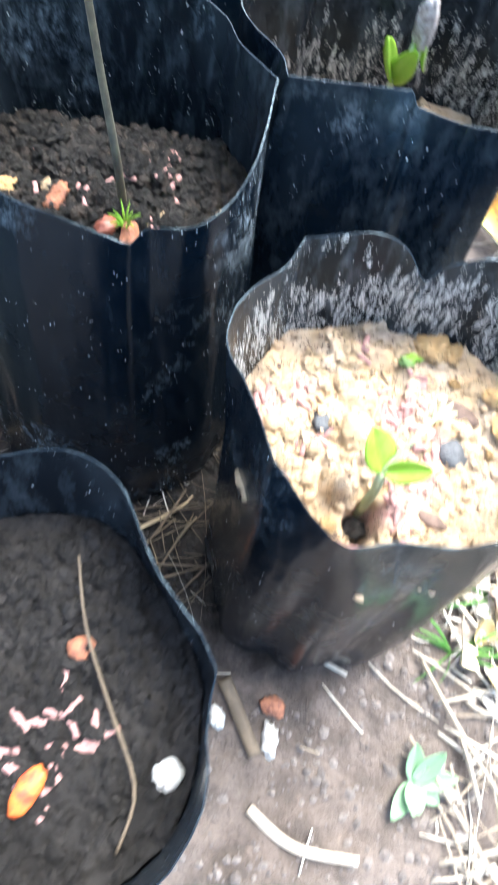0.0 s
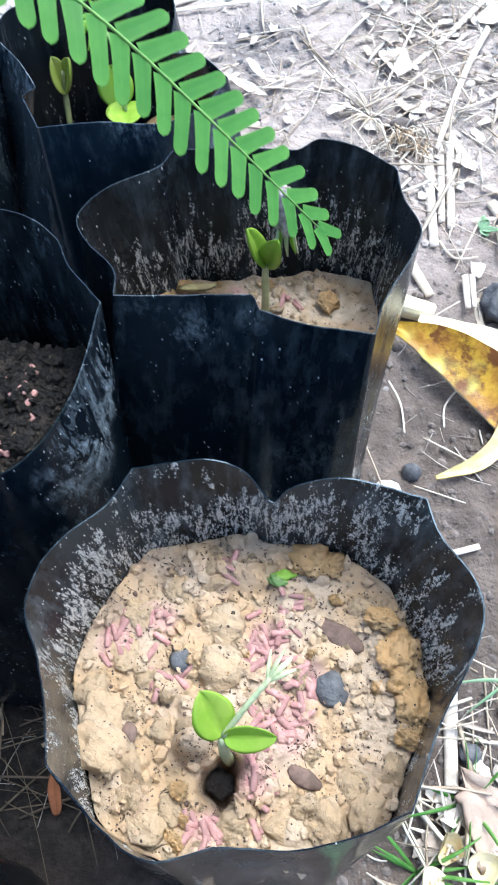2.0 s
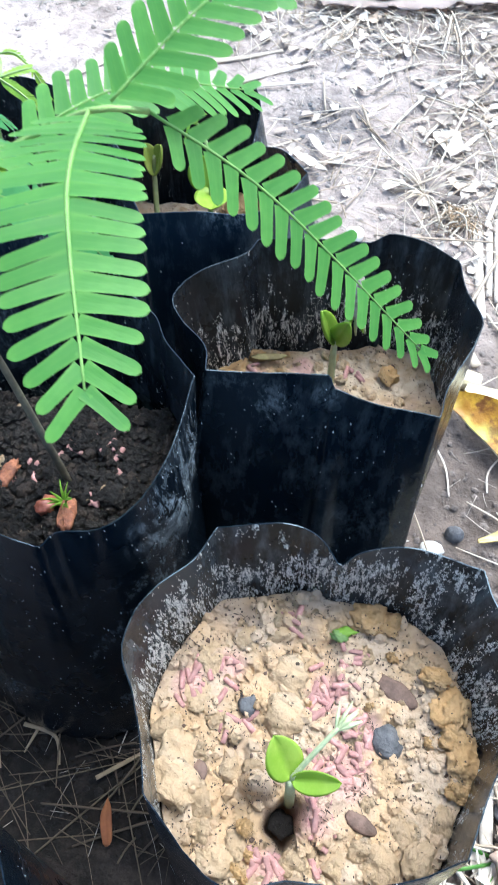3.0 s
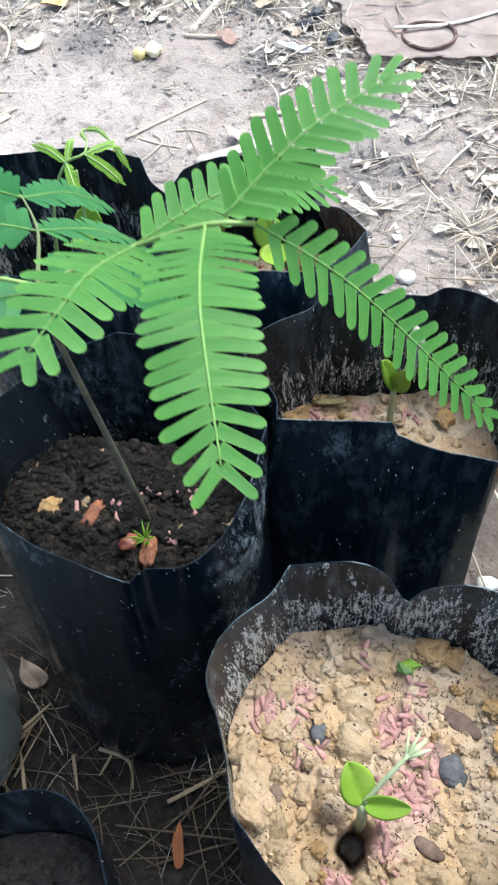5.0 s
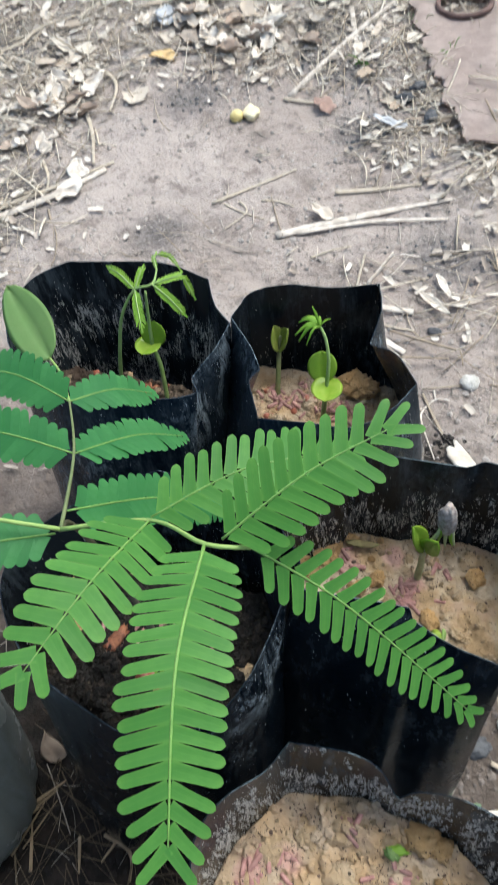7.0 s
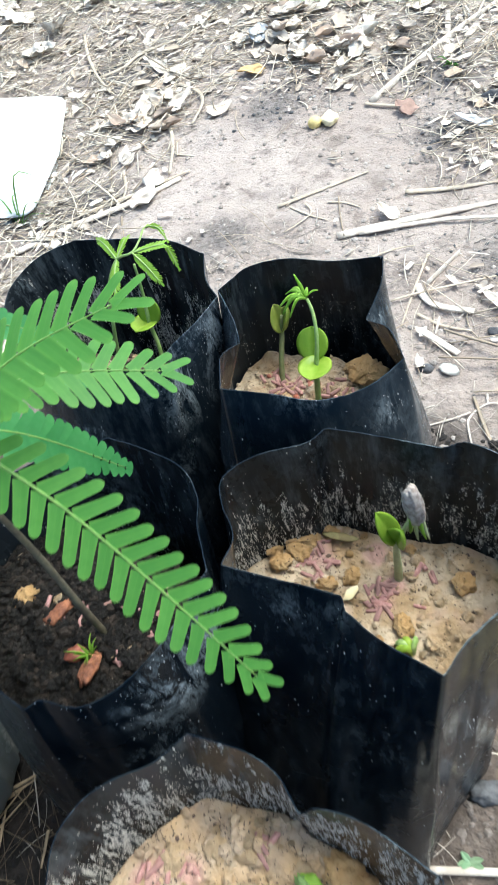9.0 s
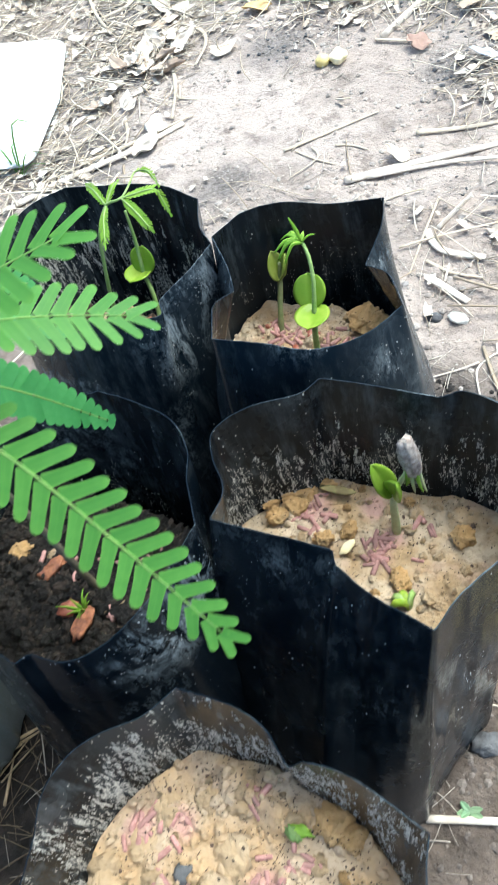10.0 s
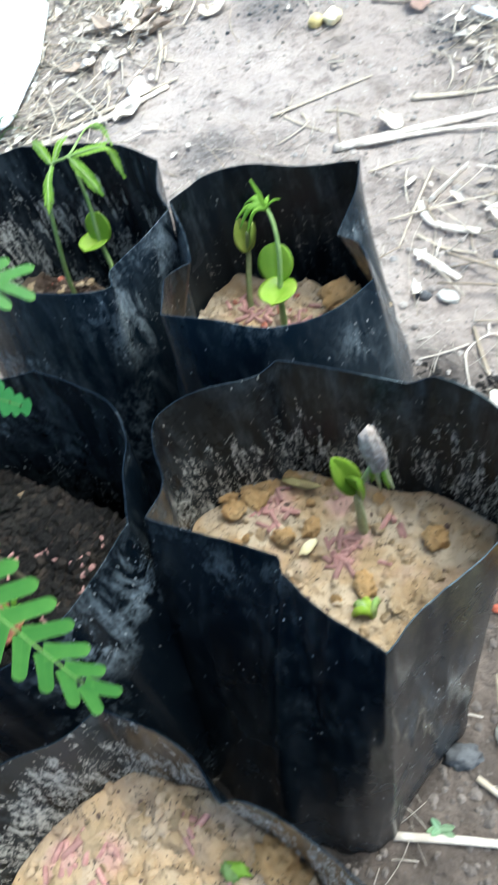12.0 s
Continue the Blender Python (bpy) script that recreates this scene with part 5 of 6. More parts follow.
for line, r in (([(-0.154, 0.782), (-0.104, 0.832), (-0.077, 0.864)], 0.0022), ([(-0.14, 0.784), (-0.11, 0.772), (-0.085, 0.765)], 0.0014), ([(-0.125, 0.793), (-0.11, 0.774), (-0.126, 0.738)], 0.0013),
                ([(-0.145, 0.783), (-0.142, 0.8), (-0.147, 0.819)], 0.0012), ([(-0.099, 0.797), (-0.08, 0.799), (-0.06, 0.795)], 0.0015)):
    stick(line, r, STRAW, "thin dry twig forked over bare earth", "dry_twig", "twig", taper=0.5, up=0.0015)
for line in ([(-0.391, 0.812), (-0.367, 0.782), (-0.36, 0.759)], [(-0.351, 0.821), (-0.352, 0.8), (-0.355, 0.776)], [(-0.394, 0.742), (-0.38, 0.758), (-0.367, 0.77)]):
    stick(line, 0.0022, STRAW, "short side twig of a pale stalk", "dry_twig", "twig", taper=0.6)
for line in ([(-0.7, 1.162), (-0.65, 1.1), (-0.591, 1.041), (-0.533, 0.994)], [(-0.428, 1.024), (-0.385, 1.005), (-0.362, 0.977), (-0.346, 0.921)], [(-0.396, 0.941), (-0.351, 0.876), (-0.333, 0.84), (-0.321, 0.816)], [(-0.584, 1.036), (-0.56, 1.07), (-0.553, 1.111), (-0.514, 1.158)]):
    stick(line, 0.0027, STRAW, "bent dry vine lying over leaf litter", "dry_vine", "vine", taper=0.7, up=0.006)
stick([(0.196, 0.233), (0.24, 0.252), (0.29, 0.27)], 0.0022, STRAW_PALE, "thin straight straw on damp earth", taper=0.9)
stick([(0.3, 0.46), (0.306, 0.40), (0.318, 0.33), (0.335, 0.22)], 0.0032, STRAW, "jointed brown cane lying by a banana skin", taper=0.9, up=0.001)
stick([(0.268, 0.205), (0.266, 0.17), (0.264, 0.13)], 0.0042, STRAW_PALE, "thick pale reed beside a grow bag", taper=0.9)
stick([(0.273, 0.62), (0.272, 0.56), (0.2715, 0.507)], 0.004, STRAW_PALE, "bleached reed in a bundle", taper=0.9)
stick([(0.283, 0.625), (0.281, 0.58), (0.279, 0.535)], 0.0032, STRAW_PALE, "bleached reed in a bundle", taper=0.9)
stick([(0.291, 0.628), (0.289, 0.58), (0.286, 0.528)], 0.0035, STRAW_PALE, "bleached reed in a bundle", taper=0.9)
stick([(0.252, 0.492), (0.266, 0.458)], 0.004, STRAW, "short flat bleached reed", taper=0.9)
stick([(0.32, 0.56), (0.336, 0.52)], 0.0045, STRAW, "short thick pale reed", taper=0.8)
stick([(0.291, 0.639), (0.31, 0.601)], 0.0046, STRAW, "short thick pale reed", taper=0.8)
for line, r in (([(0.038, 0.69), (0.05, 0.674), (0.067, 0.664), (0.099, 0.666)], 0.0036), ([(0.047, 0.692), (0.063, 0.743)], 0.0034), ([(0.06, 0.632), (0.101, 0.612)], 0.0036)):
    stick(line, r, WHITE_LEAF, "bleached curled stalk piece on grey-brown earth", flat=0.25, taper=0.8)
for line, r in (([(0.051, 0.652), (0.076, 0.644), (0.104, 0.642)], 0.0017), ([(0.035, 0.734), (0.037, 0.69), (0.042, 0.633)], 0.0013), ([(0.021, 0.664), (0.047, 0.679), (0.105, 0.716)], 0.0015), ([(-0.02, 0.718), (0.0, 0.735), (0.019, 0.742)], 0.0013),
                ([(0.307, 0.534), (0.285, 0.483)], 0.0012), ([(0.276, 0.514), (0.286, 0.496), (0.304, 0.499)], 0.0011), ([(0.286, 0.641), (0.3, 0.664), (0.318, 0.688)], 0.0016)):
    stick(line, r, STRAW, "thin dry twig lying on grey-brown earth", "dry_twig", "twig", taper=0.6)
for line, r in (([(0.335, 0.78), (0.31, 0.718), (0.279, 0.616)], 0.0032), ([(0.265, 0.779), (0.238, 0.692)], 0.0026), ([(0.345, 0.84), (0.3, 0.776), (0.257, 0.715)], 0.003), ([(0.292, 0.478), (0.292, 0.446)], 0.0026), ([(0.297, 0.478), (0.297, 0.448)], 0.0022)):
    stick(line, r, STRAW_PALE, "straight bleached cane lying on litter", taper=0.8, up=0.006)


def root_tangle():
    """A torn-up clump of dry roots with earth still in it."""
    rnd = random.Random(83)
    ob = holder("root_tangle", gz(0.256, 0.622), "torn clump of dry tan roots on the earth", "roots")
    for k in range(64):
        a, reach, high = rnd.uniform(0, 6.283), rnd.uniform(0.012, 0.03), rnd.uniform(0.003, 0.015)
        x, y = 0.256 + rnd.gauss(0, 0.007), 0.63 + rnd.gauss(0, 0.007)
        turn = rnd.uniform(-1.6, 1.6)
        pts = [gz(x, y, high)]
        for q in (0.35, 0.7, 1.0):
            pts.append(gz(x + math.cos(a + turn * q) * reach * q, y - abs(math.sin(a + turn * q)) * reach * q, high * (1 - q * q) + rnd.uniform(0.0005, 0.003)))
        part("root", tube(pts, [rnd.uniform(0.0005, 0.0011), 0.0003], 9, 5), STRAW if k % 3 else GRASS_ROOT, ob)
    part("earth_clod", placed(lump(97, 3, 0.4, 1.6), Matrix.Translation(gz(0.251, 0.643, 0.005)) @ Matrix.Diagonal((0.011, 0.008, 0.008, 1))), CRUMB, ob, "grey-brown earth clod")


GRASS_ROOT = plain("dry_root", (0.42, 0.31, 0.19), (0.3, 0.21, 0.13), 0.7, 0.3, 120, 0.0005)
root_tangle()
stick([(0.235, 0.385), (0.243, 0.368), (0.245, 0.345)], 0.0007, STRAW_PALE, "thin pale curved rootlet on damp earth", taper=0.9)
stick([(0.29, 0.39), (0.274, 0.37), (0.272, 0.352)], 0.0007, STRAW_PALE, "thin pale curved rootlet on damp earth", taper=0.9)
stick([(0.11, 0.064), (0.119, 0.048), (0.131, 0.026)], 0.0042, STRAW_BROWN, "thick brown stick lying on damp earth", flat=0.7, taper=0.9)
for line in ([(0.150, 0.568), (0.138, 0.567), (0.129, 0.550), (0.132, 0.535), (0.148, 0.503)], [(0.135, 0.577), (0.138, 0.567)], [(0.128, 0.553), (0.116, 0.542), (0.098, 0.529)]):
    stick(line, 0.0009, STRAW_PALE, "thin forked dry rootlet on bare earth", "dry_twig", "twig", taper=0.6, up=0.002)
stick([(0.225, 0.278), (0.244, 0.274), (0.258, 0.271)], 0.0017, STRAW, "dry brown stalk on damp earth", taper=0.7)


def reed_strip():
    """A flat split strip of pale reed with a splintered end."""
    rnd = random.Random(17)
    a, b = Vector((0.222, 0.447)), Vector((0.159, 0.517))
    along = (b - a).normalized()
    side = Vector((-along.y, along.x))
    bm = bmesh.new()
    rows = []
    for i in range(15):
        u = i / 14
        row = []
        for j in range(9):
            v = j / 8 - 0.5
            end = rnd.uniform(-0.006, 0.004) if i == 14 else 0.0
            p = a + along * ((b - a).length * u + end) + side * v * (0.015 + 0.002 * u)
            row.append(bm.verts.new((p.x, p.y, ground_height(p.x, p.y) + 0.0075 - 0.008 * v * v * 4 * 0.3 + 0.0004 * (j % 2))))
        rows.append(row)
    for r0, r1 in zip(rows, rows[1:]):
        for j in range(8):
            bm.faces.new((r0[j], r0[j + 1], r1[j + 1], r1[j]))
    bmesh.ops.recalc_face_normals(bm, faces=bm.faces)
    bmesh.ops.solidify(bm, geom=bm.faces[:], thickness=0.0022)
    tagged(finish("reed_strip", bm, WHITE_LEAF), "flat pale split reed with a splintered end", "reed")


reed_strip()
stick([(0.13, 0.0), (0.155, -0.016), (0.19, -0.02)], 0.0028, STRAW, "pale stalk lying on damp earth", taper=0.9)


GRASS_DRY = plain("dry_grass_stalk", (0.36, 0.27, 0.17), (0.26, 0.19, 0.12), 0.7, 0.3, 120, 0.0005)
for line in ([(-0.069, 0.153), (-0.046, 0.182)], [(-0.045, 0.126), (-0.057, 0.151)], [(-0.056, 0.136), (-0.047, 0.169)], [(-0.007, 0.16), (0.013, 0.156), (0.02, 0.141)], [(-0.023, 0.154), (-0.014, 0.135)],
             [(0.043, 0.137), (0.072, 0.158), (0.08, 0.167)], [(0.002, 0.158), (-0.003, 0.145)], [(-0.076, 0.134), (-0.057, 0.161)], [(-0.062, 0.13), (-0.055, 0.165)], [(-0.07, 0.145), (-0.05, 0.175)]):
    stick(line, 0.0013, GRASS_DRY, "dry tan grass stalk on dark earth between bags", "grass_stalk", "grass", flat=0.5, taper=0.5, up=0.005)


def flat_leaf(name, at, size, turn, material, label, curl=0.08, point=0.4, category="dead leaf", tilt=8):
    bm = cup_leaf(size[1], size[0], 0.0008, curl, point)
    rnd = random.Random(int(at[0] * 1e4) + int(at[1] * 1e3))
    rnd_off = rnd.random() * 9
    for v in bm.verts:
        k = Vector((rnd_off, 0, 0))
        v.co += Vector((0.22 * size[0] * noise.noise(v.co * 90 + k), 0.2 * size[0] * noise.noise(v.co * 100 - k), 0.15 * size[0] * noise.noise(v.co * 85 + k * 2)))
    ob = finish(name, placed(bm, pose(at[0], at[1], ground_height(*at) + 0.004, tilt, 0, turn)), material)
    return tagged(ob, label, category)


BROWN_LEAF = plain("brown_leaf", (0.34, 0.25, 0.19), (0.42, 0.33, 0.26), 0.7, 0.3, 60, 0.0008)
flat_leaf("dead_leaf", (-0.012, 0.78), (0.02, 0.036), 62, WHITE_LEAF, "bleached curled dead leaf on bare earth", 0.25, 0.8, tilt=5)
flat_leaf("dead_leaf", (-0.338, 0.748), (0.034, 0.042), -20, WHITE_LEAF, "bleached dead leaf caught on a stalk")
flat_leaf("dead_leaf", (-0.33, 0.79), (0.028, 0.035), 30, WHITE_LEAF, "bleached dead leaf caught on a stalk")
flat_leaf("dead_leaf", (-0.06, 0.985), (0.027, 0.035), 70, plain("rust_leaf", (0.38, 0.25, 0.2), (0.29, 0.185, 0.145), 0.7, 0.3, 60), "rust-brown dead leaf on the earth")
flat_leaf("dead_leaf", (-0.31, 1.07), (0.03, 0.04), 120, plain("tan_leaf", (0.6, 0.42, 0.2), (0.5, 0.34, 0.16), 0.7, 0.3, 60), "tan dead leaf in pale litter")
flat_leaf("dead_leaf", (0.056, 0.104), (0.008, 0.028), 5, plain("orange_leaf", (0.42, 0.16, 0.06), (0.3, 0.11, 0.05), 0.6, 0.3, 60), "orange-brown strip of dead leaf between bags", tilt=30)
flat_leaf("dead_leaf", (-0.058, 0.19), (0.016, 0.026), 40, BROWN_LEAF, "tan dead leaf standing by the foot of a bag", tilt=40)
flat_leaf("dead_leaf", (0.3, 0.09), (0.04, 0.06), 30, BROWN_LEAF, "brown curled dead leaf at the foot of weeds")
flat_leaf("dead_leaf", (0.31, 0.15), (0.022, 0.035), -10, WHITE_LEAF, "pale dead leaf at the foot of weeds")
for k in range(10):
    flat_leaf("dead_leaf", (-0.95 + 0.105 * k, 1.36 + 0.04 * math.sin(k * 2.1)), (0.07, 0.14), 75 + 23 * math.sin(k * 1.7), BROWN_LEAF if k % 3 else DRYLEAF, "large brown dead leaf in the far litter", 0.35, 0.3, tilt=16)

for x, y, turn, wide, long in ((0.098, 0.693, -128, 0.011, 0.046), (0.128, 0.68, -70, 0.01, 0.036), (0.112, 0.72, -150, 0.008, 0.04)):
    flat_leaf("leaf_strip", (x, y), (wide, long), turn, WHITE_LEAF, "curled bleached strip of dead leaf on earth", 0.5, 0.3, tilt=4)
for x, y, wide, long, turn in ((-0.088, 0.262, 0.016, 0.026, 30), (-0.075, 0.31, 0.02, 0.028, 110), (-0.1, 0.335, 0.018, 0.03, -40), (-0.062, 0.345, 0.014, 0.02, 70), (-0.115, 0.3, 0.014, 0.024, 160)):
    flat_leaf("dead_leaf", (x, y), (wide, long), turn, BROWN_LEAF, "tan dead leaf scrap on dark earth between bags", 0.3, 0.3, tilt=10)
leafy = random.Random(71)
for cx, cy, count, spread, size in ((-0.335, 1.17, 13, 0.05, 0.055), (-0.25, 1.11, 8, 0.032, 0.048), (-0.19, 1.14, 8, 0.035, 0.048), (-0.4, 0.935, 10, 0.03, 0.042), (-0.465, 0.9, 10, 0.035, 0.038), (-0.445, 0.842, 6, 0.018, 0.03), (-0.84, 1.2, 7, 0.06, 0.08)):
    for k in range(count):
        a = leafy.gauss(0, 1) * spread
        flat_leaf("dead_leaf", (cx + a * 1.4, cy + leafy.gauss(0, 1) * spread * 0.8), (size * leafy.uniform(0.45, 0.7), size * leafy.uniform(0.7, 1.15)), leafy.uniform(0, 360), (WHITE_LEAF, WHITE_LEAF, DRYLEAF, BROWN_LEAF)[k % 4], "brittle curled dead leaf in a drift of pale litter", leafy.uniform(0.15, 0.6), 0.5, tilt=leafy.uniform(2, 16))

bit("fruit", gz(-0.18, 0.948, 0.004), (0.0085, 0.009, 0.0075), YELLOW_FRUIT, "small yellow fallen fruit on bare earth", "fruit", 0, 51, 0.06)
bit("seed_pod", gz(-0.163, 0.957, 0.005), (0.011, 0.013, 0.006), PEEL_IN, "pale dried fruit husk beside a yellow fruit", "fruit husk", 20, 52, 0.25)
bit("pebble", gz(0.234, 0.306, 0.001), (0.0085, 0.006, 0.003), STONE_WHITE, "flat white pebble on damp earth", "pebble", 0, 53)
bit("pebble", gz(0.249, 0.3175, 0.003), (0.0065, 0.0062, 0.0058), STONE_DARK, "round blue-black pebble on damp earth", "pebble", 0, 54, 0.05)
bit("shell_piece", gz(0.098, 0.594, 0.002), (0.0095, 0.006, 0.002), STONE_WHITE, "flat white chip on the earth", "chip", -10, 56, 0.25)
bit("pebble", gz(0.079, 0.592, 0.001), (0.006, 0.005, 0.004), STONE_DARK, "dark pebble next to a white chip", "pebble", 0, 55, 0.2)
bit("pebble", gz(0.123, 0.646, 0.001), (0.007, 0.0055, 0.004), STONE_DARK, "grey-blue pebble on bare earth", "pebble", 0, 58, 0.15)
bit("potsherd", gz(0.208, 0.371, 0.002), (0.0055, 0.0028, 0.002), plain("red_clay", (0.5, 0.13, 0.07), (0.4, 0.1, 0.06), 0.7), "small red clay chip at the foot of a bag", "potsherd", 10, 91, 0.4, 1.8)
bit("pebble", gz(0.164, 0.592, 0.003), (0.009, 0.008, 0.005), STONE_WHITE, "white rounded pebble by the litter", "pebble", 0, 57)
bit("pebble", gz(0.319, 0.453, 0.004), (0.016, 0.018, 0.012), STONE_DARK, "large dark charred lump on damp earth", "stone", 0, 59, 0.5, 2.0)
bit("pebble", gz(0.215, 0.285, 0.001), (0.01, 0.007, 0.0045), STONE_DARK, "dark charcoal lump on damp earth", "charcoal", 30, 60, 0.6, 2.2)
bit("pebble", gz(0.275, 0.15, 0.003), (0.0065, 0.006, 0.005), STONE_DARK, "small blue-black pebble under weeds", "pebble", 0, 61)
bit("shell_piece", gz(0.108, 0.044, 0.002), (0.0042, 0.007, 0.0028), STONE_WHITE, "small white chip on damp earth", "chip", 20, 62, 0.5, 1.9)
bit("shell_piece", gz(0.139, 0.034, 0.002), (0.0045, 0.009, 0.0035), STONE_WHITE, "cream chip standing on damp earth", "chip", 5, 63, 0.5, 1.9)
bit("potsherd", gz(0.139, 0.052, 0.003), (0.0068, 0.0052, 0.0025), CHIP_ORANGE, "orange clay chip on damp earth", "potsherd", -15, 64, 0.4, 1.8)
for k, (x, y, turn) in enumerate(((0.262, 0.098, 20), (0.257, 0.09, 110), (0.268, 0.084, 200), (0.272, 0.094, 300))):
    flat_leaf("seed_shell", (x, y), (0.015, 0.02), turn, PEEL_IN if k % 2 else plain("cream_shell", (0.75, 0.62, 0.36), (0.66, 0.48, 0.22), 0.6), "cracked cream seed shell beside grass", 0.9, 0.1, "seed shell", 25)
for k in range(7):
    x, y = 0.02 + 0.022 * k + 0.01 * math.sin(k * 5), 1.02 + 0.035 * math.sin(k * 2.4)
    if x < 0.06 or y > 1.1:
        bit("charcoal", gz(x, y, 0.006), (0.011, 0.008, 0.005), STONE_DARK, "black charcoal lump in straw litter", "charcoal", 50 * k, 70 + k, 0.65, 2.2)


CLOTH = plain("faded_blue_scrap", (0.46, 0.46, 0.47), (0.55, 0.55, 0.55), 0.8, 0.2, 60, 0.001)
flat_leaf("plastic_scrap", (0.035, 0.962), (0.017, 0.045), 80, CLOTH, "faded blue-grey plastic scrap in litter", 0.12, 0.0, "scrap")
flat_leaf("plastic_scrap", (-0.35, 1.14), (0.03, 0.04), 20, CLOTH, "faded blue-grey plastic scrap in litter", 0.3, 0.0, "scrap")


def banana_skin():
    """A strip of skin, inside up, with a narrow tongue curling back."""
    ob = holder("banana_skin", (0.29, 0.38, 0.0), "yellow-brown banana skin lying open on damp earth", "banana skin")

    def strip(name, line, widths, arch, label, upper=None, lower=None):
        pts = spline(line, 26)
        out, ins = bmesh.new(), bmesh.new()
        for bm, lift, flip in ((out, 0.0, 0), (ins, 0.0016, 1)):
            rows = []
            for i, q in enumerate(pts):
                t = (pts[min(i + 1, 25)] - pts[max(i - 1, 0)]).normalized()
                side = t.cross(Vector((0, 0, 1))).normalized()
                w = np.interp(i / 25, np.linspace(0, 1, len(widths)), widths)
                row = []
                for j in range(9):
                    x = (j / 8 - 0.5) * 2
                    k = noise.noise(Vector((i * 0.4, x * 2, 4)))
                    row.append(bm.verts.new(q + side * x * w + Vector((0, 0, lift + arch * w * x + 0.25 * w * (x * x) + 0.0012 * k))))
                rows.append(row)
            for a, b in zip(rows, rows[1:]):
                for j in range(8):
                    bm.faces.new((a[j], a[j + 1], b[j + 1], b[j]))
        part(name, out, lower or PEEL, ob)
        part(name + "_face", ins, upper or PEEL_IN, ob, label)

    strip("skin", [gz(0.238, 0.424, 0.010), gz(0.262, 0.408, 0.014), gz(0.288, 0.386, 0.016), gz(0.312, 0.36, 0.014), gz(0.335, 0.335, 0.01)], [0.003, 0.011, 0.015, 0.014, 0.006], -0.7, "brown-spotted yellow skin", PEEL, PEEL_IN)
    strip("flap", [gz(0.255, 0.43, 0.012), gz(0.285, 0.418, 0.016), gz(0.325, 0.40, 0.016), gz(0.36, 0.375, 0.014)], [0.004, 0.009, 0.013, 0.008], 0.1, "cream lining side up")
    strip("tongue", [gz(0.317, 0.375, 0.006), gz(0.309, 0.345, 0.006), gz(0.292, 0.325, 0.006), gz(0.264, 0.313, 0.006)], [0.008, 0.0065, 0.005, 0.001], 0.5, "thin yellow tongue", YELLOW_FRUIT)
    bm = bmesh.new()
    bmesh.ops.create_cone(bm, cap_ends=True, segments=14, radius1=0.0085, radius2=0.0075, depth=0.03)
    bmesh.ops.bevel(bm, geom=bm.edges[:], offset=0.0012, segments=2, affect="EDGES")
    for v in bm.verts:
        v.co += Vector((0.0008, 0.0008, 0)) * noise.noise(v.co * 200)
    part("stub", placed(bm, pose(0.252, 0.441, ground_height(0.252, 0.441) + 0.009, 90, 0, 75)), PEEL_IN, ob, "cream cut stub")


banana_skin()


def sack():
    """A flat, white, slightly wrinkled plastic sack."""
    bm = bmesh.new()
    nx, ny = 40, 40
    top, low = [], []
    a, b = Vector((-0.588, 0.978)), Vector((-0.442, 0.69))
    along, across = (b - a), Vector((-0.26, -0.03))
    for i in range(nx + 1):
        rt, rl = [], []
        for j in range(ny + 1):
            u, v = i / nx, j / ny
            du = 0.5 * (1 - (abs(2 * u - 1)) ** 11) ** (1 / 11)
            dv = 0.5 * (1 - (abs(2 * v - 1)) ** 11) ** (1 / 11)
            uu, vv = 0.5 + (u - 0.5) * 2 * dv, 0.5 + (v - 0.5) * 2 * du
            p = a + along * uu + across * vv
            edge = min(1, 5 * min(u, 1 - u, v, 1 - v)) ** 0.5
            h = 0.012 * edge + 0.004 * edge * noise.noise(Vector((p.x * 12, p.y * 12, 1))) + 0.0015 * edge * noise.noise(Vector((p.x * 50, p.y * 30, 1)))
            g = 0.006 * noise.noise(Vector((p.x, p.y, 0)) * 5)
            rt.append(bm.verts.new((p.x, p.y, g + 0.004 + h)))
            rl.append(bm.verts.new((p.x, p.y, g - 0.002)))
        top.append(rt)
        low.append(rl)
    for i in range(nx):
        for j in range(ny):
            bm.faces.new((top[i][j], top[i][j + 1], top[i + 1][j + 1], top[i + 1][j]))
            bm.faces.new((low[i][j], low[i + 1][j], low[i + 1][j + 1], low[i][j + 1]))
    for i in range(nx):
        bm.faces.new((top[i][0], top[i + 1][0], low[i + 1][0], low[i][0]))
        bm.faces.new((top[i][ny], low[i][ny], low[i + 1][ny], top[i + 1][ny]))
    for j in range(ny):
        bm.faces.new((top[0][j], low[0][j], low[0][j + 1], top[0][j + 1]))
        bm.faces.new((top[nx][j], top[nx][j + 1], low[nx][j + 1], low[nx][j]))
    bmesh.ops.recalc_face_normals(bm, faces=bm.faces)
    return tagged(finish("plastic_sack", bm, SACK), "flat white plastic sack lying on the earth", "sack")


sack()


